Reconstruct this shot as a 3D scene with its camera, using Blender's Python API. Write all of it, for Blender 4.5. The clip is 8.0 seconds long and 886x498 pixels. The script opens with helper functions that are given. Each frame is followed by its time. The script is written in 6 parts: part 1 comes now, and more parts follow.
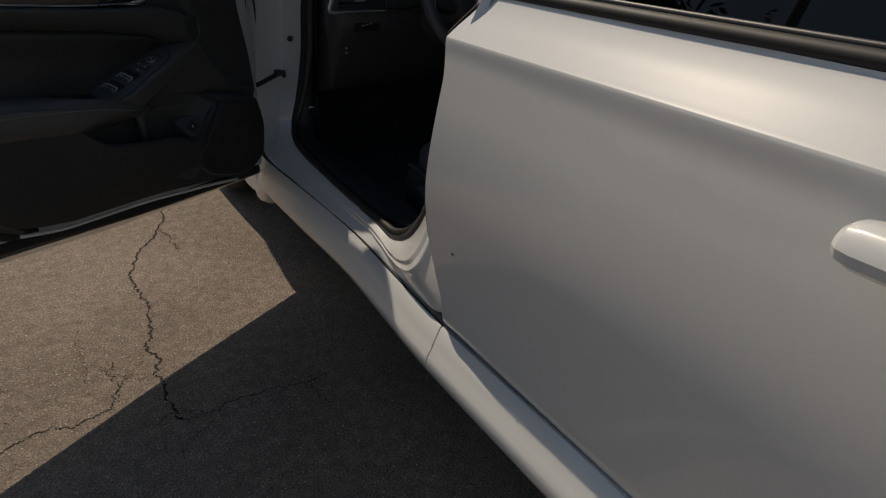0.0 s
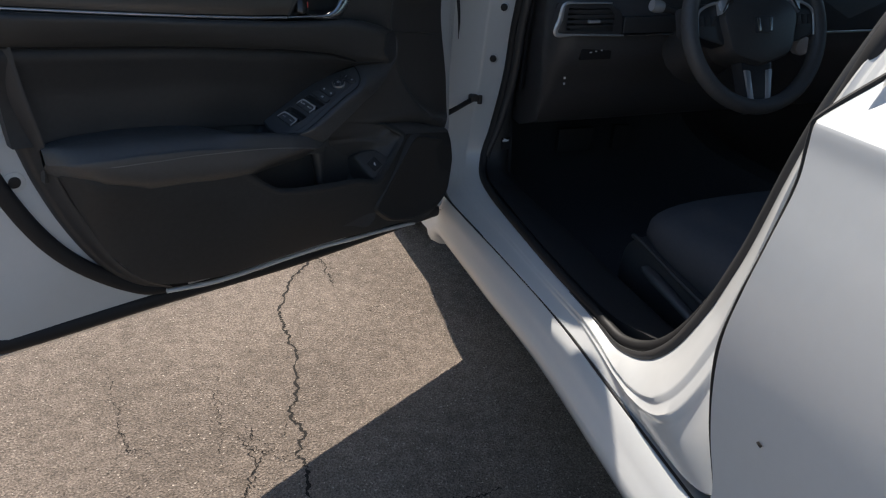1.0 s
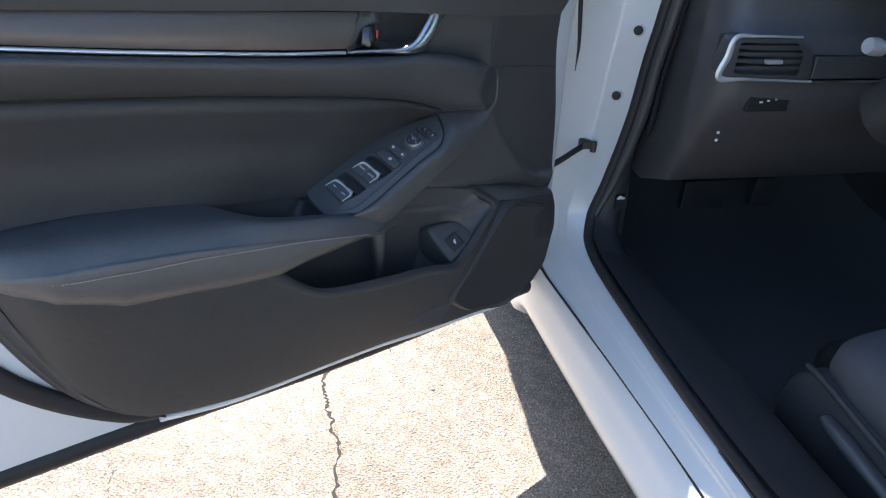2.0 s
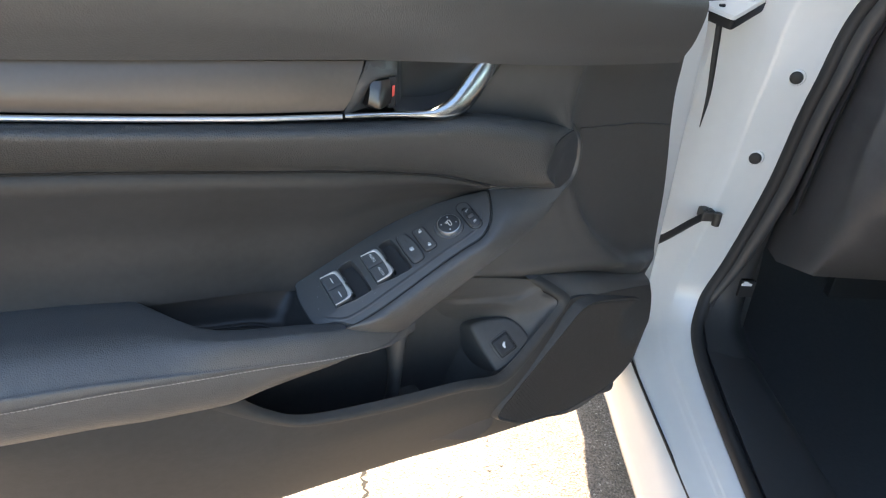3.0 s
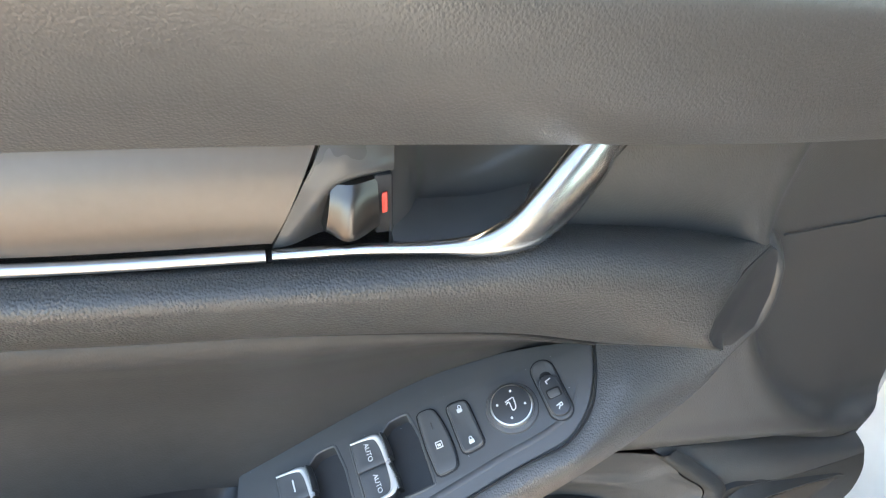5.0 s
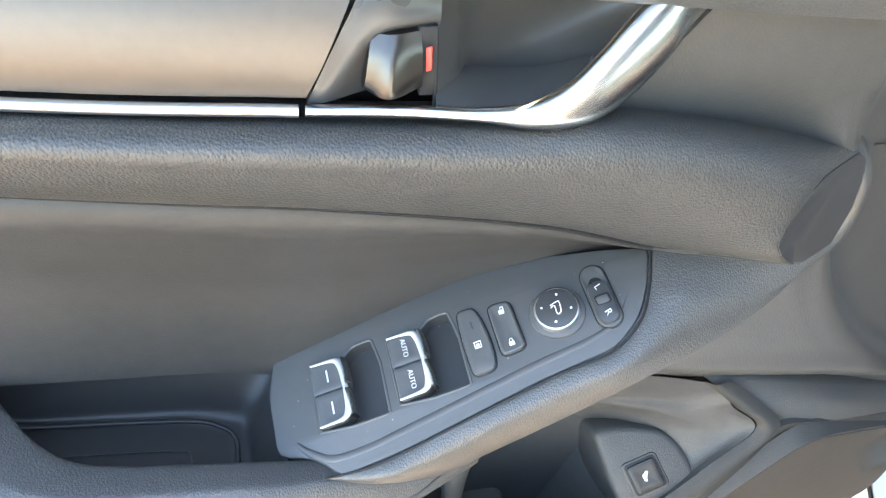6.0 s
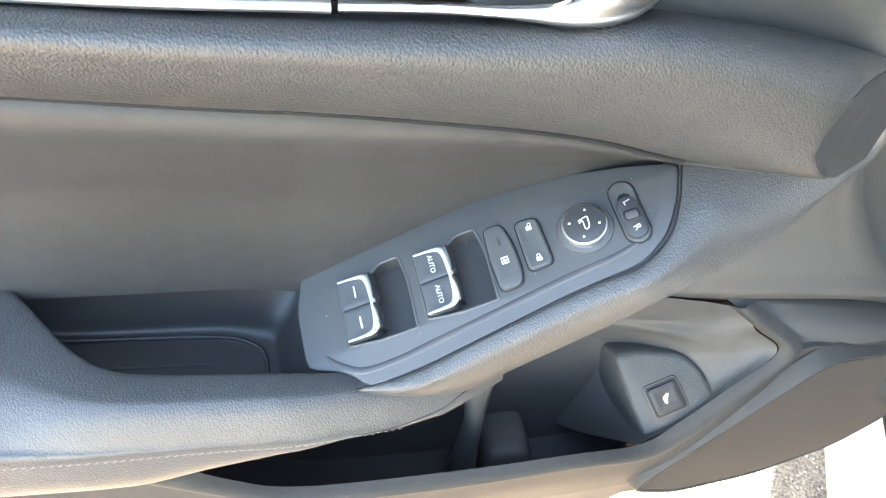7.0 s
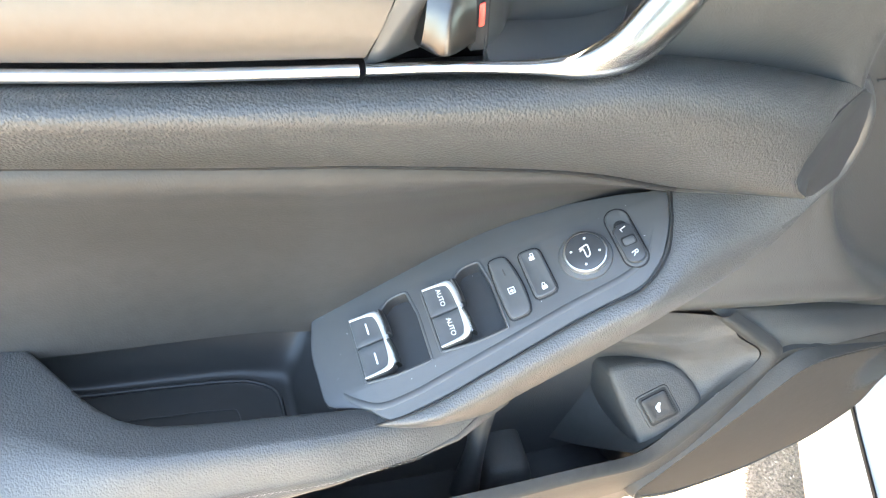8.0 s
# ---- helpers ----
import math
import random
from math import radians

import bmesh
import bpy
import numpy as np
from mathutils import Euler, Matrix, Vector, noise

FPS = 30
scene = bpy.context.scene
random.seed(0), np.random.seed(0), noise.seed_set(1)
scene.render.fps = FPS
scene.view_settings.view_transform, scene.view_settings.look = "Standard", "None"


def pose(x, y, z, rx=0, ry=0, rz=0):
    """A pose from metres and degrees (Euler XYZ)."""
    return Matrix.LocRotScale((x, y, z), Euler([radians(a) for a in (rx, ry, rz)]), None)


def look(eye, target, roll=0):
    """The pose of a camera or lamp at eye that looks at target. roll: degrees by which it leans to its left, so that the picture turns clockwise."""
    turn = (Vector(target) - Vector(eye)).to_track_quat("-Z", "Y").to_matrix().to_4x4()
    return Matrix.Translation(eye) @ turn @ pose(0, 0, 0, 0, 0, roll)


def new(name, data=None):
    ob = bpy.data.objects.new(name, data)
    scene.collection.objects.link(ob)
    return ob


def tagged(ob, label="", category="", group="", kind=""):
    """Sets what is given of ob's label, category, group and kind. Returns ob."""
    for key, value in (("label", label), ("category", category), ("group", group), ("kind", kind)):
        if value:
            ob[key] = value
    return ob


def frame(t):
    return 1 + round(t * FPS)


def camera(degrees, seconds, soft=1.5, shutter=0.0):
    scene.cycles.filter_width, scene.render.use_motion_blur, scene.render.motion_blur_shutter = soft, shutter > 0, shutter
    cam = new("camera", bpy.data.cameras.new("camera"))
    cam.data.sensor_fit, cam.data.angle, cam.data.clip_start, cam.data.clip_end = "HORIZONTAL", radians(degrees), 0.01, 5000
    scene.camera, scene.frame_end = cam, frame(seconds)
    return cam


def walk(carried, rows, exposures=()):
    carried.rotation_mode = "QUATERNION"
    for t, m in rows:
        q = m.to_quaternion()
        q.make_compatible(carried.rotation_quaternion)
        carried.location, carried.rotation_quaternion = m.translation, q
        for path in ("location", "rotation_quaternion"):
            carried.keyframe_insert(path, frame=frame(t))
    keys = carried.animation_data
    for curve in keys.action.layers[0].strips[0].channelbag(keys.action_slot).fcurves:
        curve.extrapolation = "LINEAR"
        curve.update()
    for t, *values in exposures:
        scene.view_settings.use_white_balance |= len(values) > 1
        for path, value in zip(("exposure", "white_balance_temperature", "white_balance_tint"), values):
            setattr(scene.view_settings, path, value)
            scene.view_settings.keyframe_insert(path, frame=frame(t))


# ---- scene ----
cam = camera(63.6, 8.0, soft=1.2)
PATH = [
    (0, (-0.592, -2.01, 1.106), (0.326, -0.484, 0.196), 0.9),
    (0.5, (-0.642, -1.802, 1.101), (0.114, -0.2, 0.172), 1.3),
    (1, (-0.57, -1.548, 1.099), (0.029, 0.112, 0.159), 2.5),
    (1.5, (-0.536, -1.359, 1.089), (-0.037, 0.326, 0.133), 2.2),
    (1.7, (-0.523, -1.256, 1.08), (-0.039, 0.427, 0.115), 2.9),
    (2.8, (-0.38, -0.902, 1.088), (-0.232, 0.803, 0.053), 4.6),
    (3, (-0.353, -0.855, 1.086), (-0.272, 0.847, 0.038), 4.5),
    (3.5, (-0.335, -0.732, 1.074), (-0.358, 0.954, -0.002), 3.6),
    (4, (-0.345, -0.627, 1.07), (-0.446, 1.042, -0.028), 2.9),
    (4.2, (-0.338, -0.597, 1.066), (-0.472, 1.066, -0.037), 2.8),
    (5.3, (-0.306, -0.503, 1.022), (-0.665, 1.041, -0.197), 2.1),
    (5.5, (-0.304, -0.503, 1.014), (-0.696, 1.018, -0.225), 2.0),
    (6, (-0.304, -0.511, 1.0), (-0.733, 0.942, -0.305), 2.0),
    (6.5, (-0.306, -0.519, 0.989), (-0.742, 0.864, -0.388), 1.5),
    (7, (-0.308, -0.523, 0.987), (-0.736, 0.825, -0.427), 1.3),
    (7.5, (-0.307, -0.529, 0.99), (-0.735, 0.817, -0.426), 1.2),
    (8, (-0.335, -0.532, 1.006), (-0.647, 0.87, -0.385), 1.6),
]
EXPOSURES = [(0.0, -0.88, 6950, 8), (0.5, -0.4, 6620, 8), (1.0, 0.25, 6120, 8), (1.5, 1.34, 5620, 8), (3.0, 2.92, 6950, 7), (3.5, 3.26, 7350, 7), (4.2, 3.47, 7450, 7), (5.3, 4.14, 7600, 7), (6.5, 4.73, 7600, 5), (7.3, 4.81, 7600, 5), (8.0, 4.82, 7800, 5)]
walk(cam, [(t, look(eye, target, roll)) for t, eye, target, roll in PATH], EXPOSURES)

# ---- light ----
SUN_X, SUN_Y = -0.055, 0.86
to_sun = Vector((SUN_X, SUN_Y, 1.0)).normalized()
sun_data = bpy.data.lights.new("sun", "SUN")
sun_data.energy, sun_data.angle, sun_data.color = 5.0, radians(0.53), (1.0, 0.87, 0.735)
sun = new("sun", sun_data)
sun.matrix_world = look((3, 10, 20), Vector((3, 10, 20)) - to_sun)
world = bpy.data.worlds.new("world")
scene.world = world
world.use_nodes = True
sky = world.node_tree.nodes.new("ShaderNodeTexSky")
sky.sky_type, sky.sun_disc = "NISHITA", False
sky.sun_elevation = math.asin(to_sun.z)
sky.sun_rotation = math.atan2(to_sun.x, to_sun.y)
back = world.node_tree.nodes["Background"]
back.inputs["Strength"].default_value = 0.1
world.node_tree.links.new(sky.outputs[0], back.inputs["Color"])


# ---- materials ----
def material(name, color, rough=0.5, metal=0.0, coat=0.0, grain=0.0, grain_scale=400.0, vary=0.12, vary_scale=6.0, cells=False, spec=0.5, depth=0.0003):
    """A surface with colour variation at two scales and a fine relief."""
    m = bpy.data.materials.new(name)
    m.use_nodes = True
    nt = m.node_tree
    p = nt.nodes["Principled BSDF"]
    p.inputs["Roughness"].default_value = rough
    p.inputs["Metallic"].default_value = metal
    p.inputs["Coat Weight"].default_value = coat
    p.inputs["Coat Roughness"].default_value = 0.05
    p.inputs["Specular IOR Level"].default_value = spec
    co = nt.nodes.new("ShaderNodeTexCoord")
    big, fine, mix, ramp = nt.nodes.new("ShaderNodeTexNoise"), nt.nodes.new("ShaderNodeTexNoise"), nt.nodes.new("ShaderNodeMix"), nt.nodes.new("ShaderNodeMapRange")
    big.inputs["Scale"].default_value, big.inputs["Detail"].default_value = vary_scale, 5
    fine.inputs["Scale"].default_value, fine.inputs["Detail"].default_value = vary_scale * 22, 3
    for node in (big, fine):
        nt.links.new(co.outputs["Object"], node.inputs["Vector"])
    add = nt.nodes.new("ShaderNodeMath")
    add.operation = "ADD"
    nt.links.new(big.outputs["Fac"], add.inputs[0])
    nt.links.new(fine.outputs["Fac"], add.inputs[1])
    ramp.inputs["From Min"].default_value, ramp.inputs["From Max"].default_value = 0.6, 1.4
    nt.links.new(add.outputs[0], ramp.inputs["Value"])
    mix.data_type = "RGBA"
    mix.inputs["A"].default_value = (*[c * (1 - vary) for c in color], 1)
    mix.inputs["B"].default_value = (*[min(1, c * (1 + vary)) for c in color], 1)
    nt.links.new(ramp.outputs[0], mix.inputs["Factor"])
    nt.links.new(mix.outputs["Result"], p.inputs["Base Color"])
    rr = nt.nodes.new("ShaderNodeMapRange")
    rr.inputs["To Min"].default_value, rr.inputs["To Max"].default_value = rough * 0.88, min(1, rough * 1.12)
    nt.links.new(big.outputs["Fac"], rr.inputs["Value"])
    nt.links.new(rr.outputs[0], p.inputs["Roughness"])
    if grain:
        bump = nt.nodes.new("ShaderNodeBump")
        bump.inputs["Strength"].default_value = min(1.0, grain)
        bump.inputs["Distance"].default_value = depth
        if cells:
            tex = nt.nodes.new("ShaderNodeTexVoronoi")
            tex.inputs["Scale"].default_value = grain_scale
            warp = nt.nodes.new("ShaderNodeTexNoise")
            warp.inputs["Scale"].default_value = grain_scale * 0.6
            vec = nt.nodes.new("ShaderNodeVectorMath")
            vec.operation = "MULTIPLY_ADD"
            vec.inputs[1].default_value = (1.1 / grain_scale,) * 3
            nt.links.new(co.outputs["Object"], warp.inputs["Vector"])
            nt.links.new(warp.outputs["Color"], vec.inputs[0])
            nt.links.new(co.outputs["Object"], vec.inputs[2])
            tex.feature = "SMOOTH_F1"
            tex.inputs["Smoothness"].default_value = 0.5
            stretch = nt.nodes.new("ShaderNodeVectorMath")
            stretch.operation = "MULTIPLY"
            stretch.inputs[1].default_value = (1.0, 0.9, 0.8)
            nt.links.new(vec.outputs[0], stretch.inputs[0])
            nt.links.new(stretch.outputs[0], tex.inputs["Vector"])
            crease = nt.nodes.new("ShaderNodeMapRange")
            crease.inputs["From Max"].default_value = 0.75
            crease.inputs["To Min"].default_value, crease.inputs["To Max"].default_value = 1.0, 0.0
            nt.links.new(tex.outputs["Distance"], crease.inputs["Value"])
            nt.links.new(crease.outputs[0], bump.inputs["Height"])
        else:
            tex = nt.nodes.new("ShaderNodeTexNoise")
            tex.inputs["Scale"].default_value, tex.inputs["Detail"].default_value = grain_scale, 4
            nt.links.new(co.outputs["Object"], tex.inputs["Vector"])
            nt.links.new(tex.outputs["Fac"], bump.inputs["Height"])
        nt.links.new(bump.outputs[0], p.inputs["Normal"])
    return m


PAINT = material("white_paint", (0.72, 0.732, 0.725), 0.32, coat=0.9, vary=0.02, vary_scale=3, grain=0.03, grain_scale=900)
SOFT = material("black_soft_plastic", (0.07, 0.069, 0.068), 0.37, grain=0.5, grain_scale=900, cells=True, vary=0.08, spec=0.7)
KICK = material("dark_kick_plastic", (0.042, 0.042, 0.043), 0.48, grain=0.3, grain_scale=900)
LEATHER = material("black_leather", (0.077, 0.0765, 0.076), 0.41, grain=0.75, grain_scale=1000, cells=True, vary=0.12, spec=0.65)
VINYL = material("grey_smooth_vinyl", (0.044, 0.0435, 0.043), 0.42, grain=0.2, grain_scale=1100, cells=True, vary=0.12, spec=0.3)
PANEL = material("black_moulded_panel", (0.068, 0.066, 0.063), 0.4, grain=0.3, grain_scale=1000, cells=True, vary=0.1, spec=0.6)
MATT = material("matt_moulded_plastic", (0.066, 0.065, 0.064), 0.52, grain=0.4, grain_scale=1000, cells=True, vary=0.1, spec=0.45)
HARD = material("black_hard_plastic", (0.055, 0.055, 0.056), 0.42, grain=0.3, grain_scale=1300, vary=0.08)
PLATE = material("charcoal_satin_plastic", (0.078, 0.078, 0.079), 0.42, grain=0.12, grain_scale=1500, vary=0.06, spec=0.6)
BEZEL = material("dark_satin_plastic", (0.062, 0.061, 0.06), 0.27, vary=0.06)
GLOSS = material("dark_button_plastic", (0.05, 0.052, 0.056), 0.3, vary=0.06)
SWITCH = material("grey_switch_plastic", (0.085, 0.088, 0.093), 0.38, vary=0.06, spec=0.45)
BUTTON = material("charcoal_button_plastic", (0.092, 0.093, 0.095), 0.4, vary=0.06, spec=0.4)
CABIN = material("black_cabin_plastic", (0.066, 0.066, 0.069), 0.5, grain=0.3, grain_scale=900)
DARK = material("matt_black_plastic", (0.012, 0.012, 0.013), 0.7, grain=0.3, grain_scale=800)
RUBBER = material("black_rubber", (0.018, 0.018, 0.019), 0.6, grain=0.3, grain_scale=500)
TRIM = material("brown_satin_trim", (0.13, 0.112, 0.097), 0.42, metal=0.5, vary=0.06, vary_scale=10)
ROLL_SKIN = material("black_pebbled_roll_skin", (0.052, 0.0515, 0.05), 0.4, grain=1.0, grain_scale=920, depth=0.00032, cells=True, vary=0.12, spec=0.55)
CHROME = material("satin_chrome", (0.6, 0.6, 0.585), 0.26, metal=1.0, vary=0.04)
SMOKE = material("smoked_chrome", (0.085, 0.08, 0.077), 0.28, metal=0.9, vary=0.06)
WHITE_MARK = material("white_marking", (0.75, 0.75, 0.75), 0.5, vary=0.02)
RED_MARK = material("red_marking", (0.6, 0.06, 0.045), 0.5, vary=0.05)
SILVER = material("silver_plastic", (0.58, 0.59, 0.6), 0.33, metal=0.5, vary=0.05)
CLOTH = material("black_seat_cloth", (0.08, 0.083, 0.092), 0.8, grain=0.8, grain_scale=500, vary=0.1)
CARPET = material("black_carpet", (0.06, 0.06, 0.061), 0.95, grain=1.0, grain_scale=300)
STEEL = material("dark_steel", (0.09, 0.085, 0.08), 0.45, metal=0.7)
CRACK = material("crack_dirt", (0.018, 0.015, 0.012), 0.95, vary=0.3, vary_scale=60)
ALLOY = material("alloy_wheel", (0.5, 0.5, 0.52), 0.3, metal=0.9)
BARK = material("bark", (0.12, 0.085, 0.06), 0.9, grain=1.0, grain_scale=40)
LEAF = material("leaves", (0.05, 0.085, 0.025), 0.6, vary=0.35, vary_scale=3)
BRIGHT = material("bright_switch_edge", (0.56, 0.56, 0.56), 0.36, metal=0.3, vary=0.03)
LOWER = material("scuffed_lower_plastic", (0.046, 0.0455, 0.044), 0.58, grain=0.3, grain_scale=1000, cells=True, vary=0.14, spec=0.28)
GRIT = material("pale_grit", (0.34, 0.28, 0.22), 0.9, vary=0.3, vary_scale=40)
STITCH = material("grey_thread", (0.3, 0.3, 0.305), 0.7)
TRAY = material("black_tray_plastic", (0.033, 0.033, 0.034), 0.36, grain=0.25, grain_scale=1200, vary=0.1, spec=0.35)
RIM = material("worn_wheel_leather", (0.1, 0.1, 0.1), 0.42, grain=0.5, grain_scale=700, cells=True, vary=0.12)
SATIN = material("bright_satin_metal", (0.66, 0.655, 0.64), 0.36, metal=1.0, vary=0.04)


def asphalt():
    m = bpy.data.materials.new("worn_asphalt")
    m.use_nodes = True
    nt = m.node_tree
    p = nt.nodes["Principled BSDF"]
    p.inputs["Roughness"].default_value = 0.85
    co = nt.nodes.new("ShaderNodeTexCoord")

    def noise_node(scale, detail):
        n = nt.nodes.new("ShaderNodeTexNoise")
        n.inputs["Scale"].default_value, n.inputs["Detail"].default_value = scale, detail
        nt.links.new(co.outputs["Object"], n.inputs["Vector"])
        return n

    big, mid, fine = noise_node(1.9, 7), noise_node(30, 8), noise_node(210, 5)
    stones = nt.nodes.new("ShaderNodeTexVoronoi")
    stones.inputs["Scale"].default_value = 290
    nt.links.new(co.outputs["Object"], stones.inputs["Vector"])
    ramp = nt.nodes.new("ShaderNodeValToRGB")
    ramp.color_ramp.elements[0].position, ramp.color_ramp.elements[0].color = 0.4, (0.19, 0.152, 0.12, 1)
    ramp.color_ramp.elements[1].position, ramp.color_ramp.elements[1].color = 0.62, (0.30, 0.243, 0.196, 1)
    add = nt.nodes.new("ShaderNodeMix")
    add.inputs["Factor"].default_value = 0.5
    nt.links.new(big.outputs["Fac"], add.inputs["A"])
    nt.links.new(mid.outputs["Fac"], add.inputs["B"])
    nt.links.new(add.outputs["Result"], ramp.inputs["Fac"])
    # Single pale and dark stones in the surface.
    tint = nt.nodes.new("ShaderNodeSeparateColor")
    nt.links.new(stones.outputs["Color"], tint.inputs["Color"])
    pick = nt.nodes.new("ShaderNodeMapRange")
    pick.inputs["From Min"].default_value, pick.inputs["From Max"].default_value = 0.972, 0.99
    nt.links.new(tint.outputs[0], pick.inputs["Value"])
    lay = nt.nodes.new("ShaderNodeMix")
    lay.data_type = "RGBA"
    lay.inputs["B"].default_value = (0.46, 0.39, 0.32, 1)
    nt.links.new(pick.outputs[0], lay.inputs["Factor"])
    nt.links.new(ramp.outputs["Color"], lay.inputs["A"])
    speck = nt.nodes.new("ShaderNodeMapRange")
    speck.inputs["From Min"].default_value, speck.inputs["From Max"].default_value = 0.30, 0.62
    speck.inputs["To Min"].default_value, speck.inputs["To Max"].default_value = 0.5, 1.24
    nt.links.new(fine.outputs["Fac"], speck.inputs["Value"])
    mul = nt.nodes.new("ShaderNodeMix")
    mul.data_type, mul.blend_type = "RGBA", "MULTIPLY"
    mul.inputs["Factor"].default_value = 1.0
    # Every stone has a shade of its own.
    shade = nt.nodes.new("ShaderNodeMapRange")
    shade.inputs["To Min"].default_value, shade.inputs["To Max"].default_value = 0.72, 1.26
    nt.links.new(tint.outputs[1], shade.inputs["Value"])
    cells = nt.nodes.new("ShaderNodeMix")
    cells.data_type, cells.blend_type = "RGBA", "MULTIPLY"
    cells.inputs["Factor"].default_value = 1.0
    nt.links.new(lay.outputs["Result"], cells.inputs["A"])
    nt.links.new(shade.outputs[0], cells.inputs["B"])
    nt.links.new(cells.outputs["Result"], mul.inputs["A"])
    nt.links.new(speck.outputs[0], mul.inputs["B"])
    nt.links.new(mul.outputs["Result"], p.inputs["Base Color"])
    bump = nt.nodes.new("ShaderNodeBump")
    bump.inputs["Strength"].default_value, bump.inputs["Distance"].default_value = 0.9, 0.0035
    hsum = nt.nodes.new("ShaderNodeMath")
    hsum.operation = "ADD"
    nt.links.new(stones.outputs["Distance"], hsum.inputs[0])
    nt.links.new(fine.outputs["Fac"], hsum.inputs[1])
    nt.links.new(hsum.outputs[0], bump.inputs["Height"])
    nt.links.new(bump.outputs[0], p.inputs["Normal"])
    return m


def glass_material(name, tint):
    m = bpy.data.materials.new(name)
    m.use_nodes = True
    nt = m.node_tree
    nt.nodes.remove(nt.nodes["Principled BSDF"])
    clear, gloss, mix, fres = nt.nodes.new("ShaderNodeBsdfTransparent"), nt.nodes.new("ShaderNodeBsdfGlossy"), nt.nodes.new("ShaderNodeMixShader"), nt.nodes.new("ShaderNodeFresnel")
    clear.inputs["Color"].default_value = (*tint, 1)
    gloss.inputs["Roughness"].default_value = 0.01
    fres.inputs["IOR"].default_value = 1.5
    nt.links.new(fres.outputs[0], mix.inputs["Fac"])
    nt.links.new(clear.outputs[0], mix.inputs[1])
    nt.links.new(gloss.outputs[0], mix.inputs[2])
    nt.links.new(mix.outputs[0], nt.nodes["Material Output"].inputs["Surface"])
    return m


ASPHALT = asphalt()
GLASS = glass_material("clear_glass", (0.8, 0.85, 0.82))
TINTED = glass_material("tinted_glass", (0.12, 0.13, 0.13))
# Almost opaque, so that no sun patch falls on the seat.
SCREEN = glass_material("sun_blocking_windscreen", (0.012, 0.012, 0.012))


# ---- mesh helpers ----
def link(name, verts, faces, mat, parent=None, label="", sharp=38, smooth=True, kind="", category=""):
    """One mesh object under a thing or a part."""
    me = bpy.data.meshes.new(name)
    me.from_pydata([tuple(map(float, v)) for v in verts], [], faces)
    bm = bmesh.new()
    bm.from_mesh(me)
    bmesh.ops.remove_doubles(bm, verts=bm.verts, dist=1e-6)
    bmesh.ops.recalc_face_normals(bm, faces=bm.faces)
    bm.to_mesh(me)
    bm.free()
    me.materials.append(mat)
    if smooth:
        me.shade_smooth()
        me.set_sharp_from_angle(angle=radians(sharp))
    ob = new(name, me)
    ob.parent = parent
    return tagged(ob, label, category, "", kind)


def thing(name, label, category, m=None, group=""):
    ob = new(name)
    ob.empty_display_size = 0.1
    if m is not None:
        ob.matrix_basis = m
    return tagged(ob, label, category, group)


def curve(points, n):
    """A smooth line through the points, n steps, evenly many to each stretch."""
    p = np.array(points, float)
    if len(p) == 2:
        return p[0] + (p[1] - p[0]) * np.linspace(0, 1, n)[:, None]
    q = np.vstack([2 * p[0] - p[1], p, 2 * p[-1] - p[-2]])
    out = []
    for t in np.linspace(0, len(p) - 1, n):
        i = min(int(t), len(p) - 2)
        f = t - i
        a, b, c, d = q[i : i + 4]
        out.append(0.5 * (2 * b + (c - a) * f + (2 * a - 5 * b + 4 * c - d) * f**2 + (3 * b - a - 3 * c + d) * f**3))
    return np.array(out)


def grid_faces(rows, cols, closed=False):
    faces = []
    for i in range(rows - 1):
        for j in range(cols if closed else cols - 1):
            k = (j + 1) % cols
            faces.append((i * cols + j, i * cols + k, (i + 1) * cols + k, (i + 1) * cols + j))
    return faces


def patch(name, upper, lower, prof, mat, parent, label="", n=48, m=14, out=(0, 1, 0), tuck=0.02, ends=None, sharp=38, bow=None, swell=None):
    """A swelling panel between two edge lines; prof gives its height along `out` from the one to the other. Its rim folds back."""
    up, lo = curve(upper, n), curve(lower, n)
    out = np.array(out, float)
    s = np.linspace(0, 1, m)
    height = curve(prof, 4 * m)
    order = np.argsort(height[:, 0])
    h = np.interp(s, height[order, 0], height[order, 1])
    rows = []
    for i, (a, b) in enumerate(zip(up, lo)):
        line = a + (b - a) * s[:, None] + h[:, None] * out * (np.interp(i / (n - 1), *swell) if swell else 1.0)
        line[:, 0] += (np.interp(s, *bow) if bow else 0.0) * math.exp(-i * 60 / n / 5)
        rows.append(np.vstack([line[0] - tuck * out, line, line[-1] - tuck * out]))
    first, last = ends or ((0, 0, 0), (0, 0, 0))
    rows = [rows[0] - tuck * out + np.array(first)] + rows + [rows[-1] - tuck * out + np.array(last)]
    return link(name, np.vstack(rows), grid_faces(len(rows), m + 2), mat, parent, label, sharp)


def net(name, lines, mat, parent, label="", n=40, m=24, tuck=(0, -0.02, 0), sharp=38):
    """A smooth sheet through several guide lines of equally many points; its rim folds back by tuck."""
    along = [curve(q, n) for q in lines]
    rows = [curve([q[i] for q in along], m) for i in range(n)]
    rows = [np.vstack([r[0] + np.array(tuck), r, r[-1] + np.array(tuck)]) for r in rows]
    rows = [rows[0] + np.array(tuck)] + rows + [rows[-1] + np.array(tuck)]
    return link(name, np.vstack(rows), grid_faces(len(rows), m + 2), mat, parent, label, sharp)


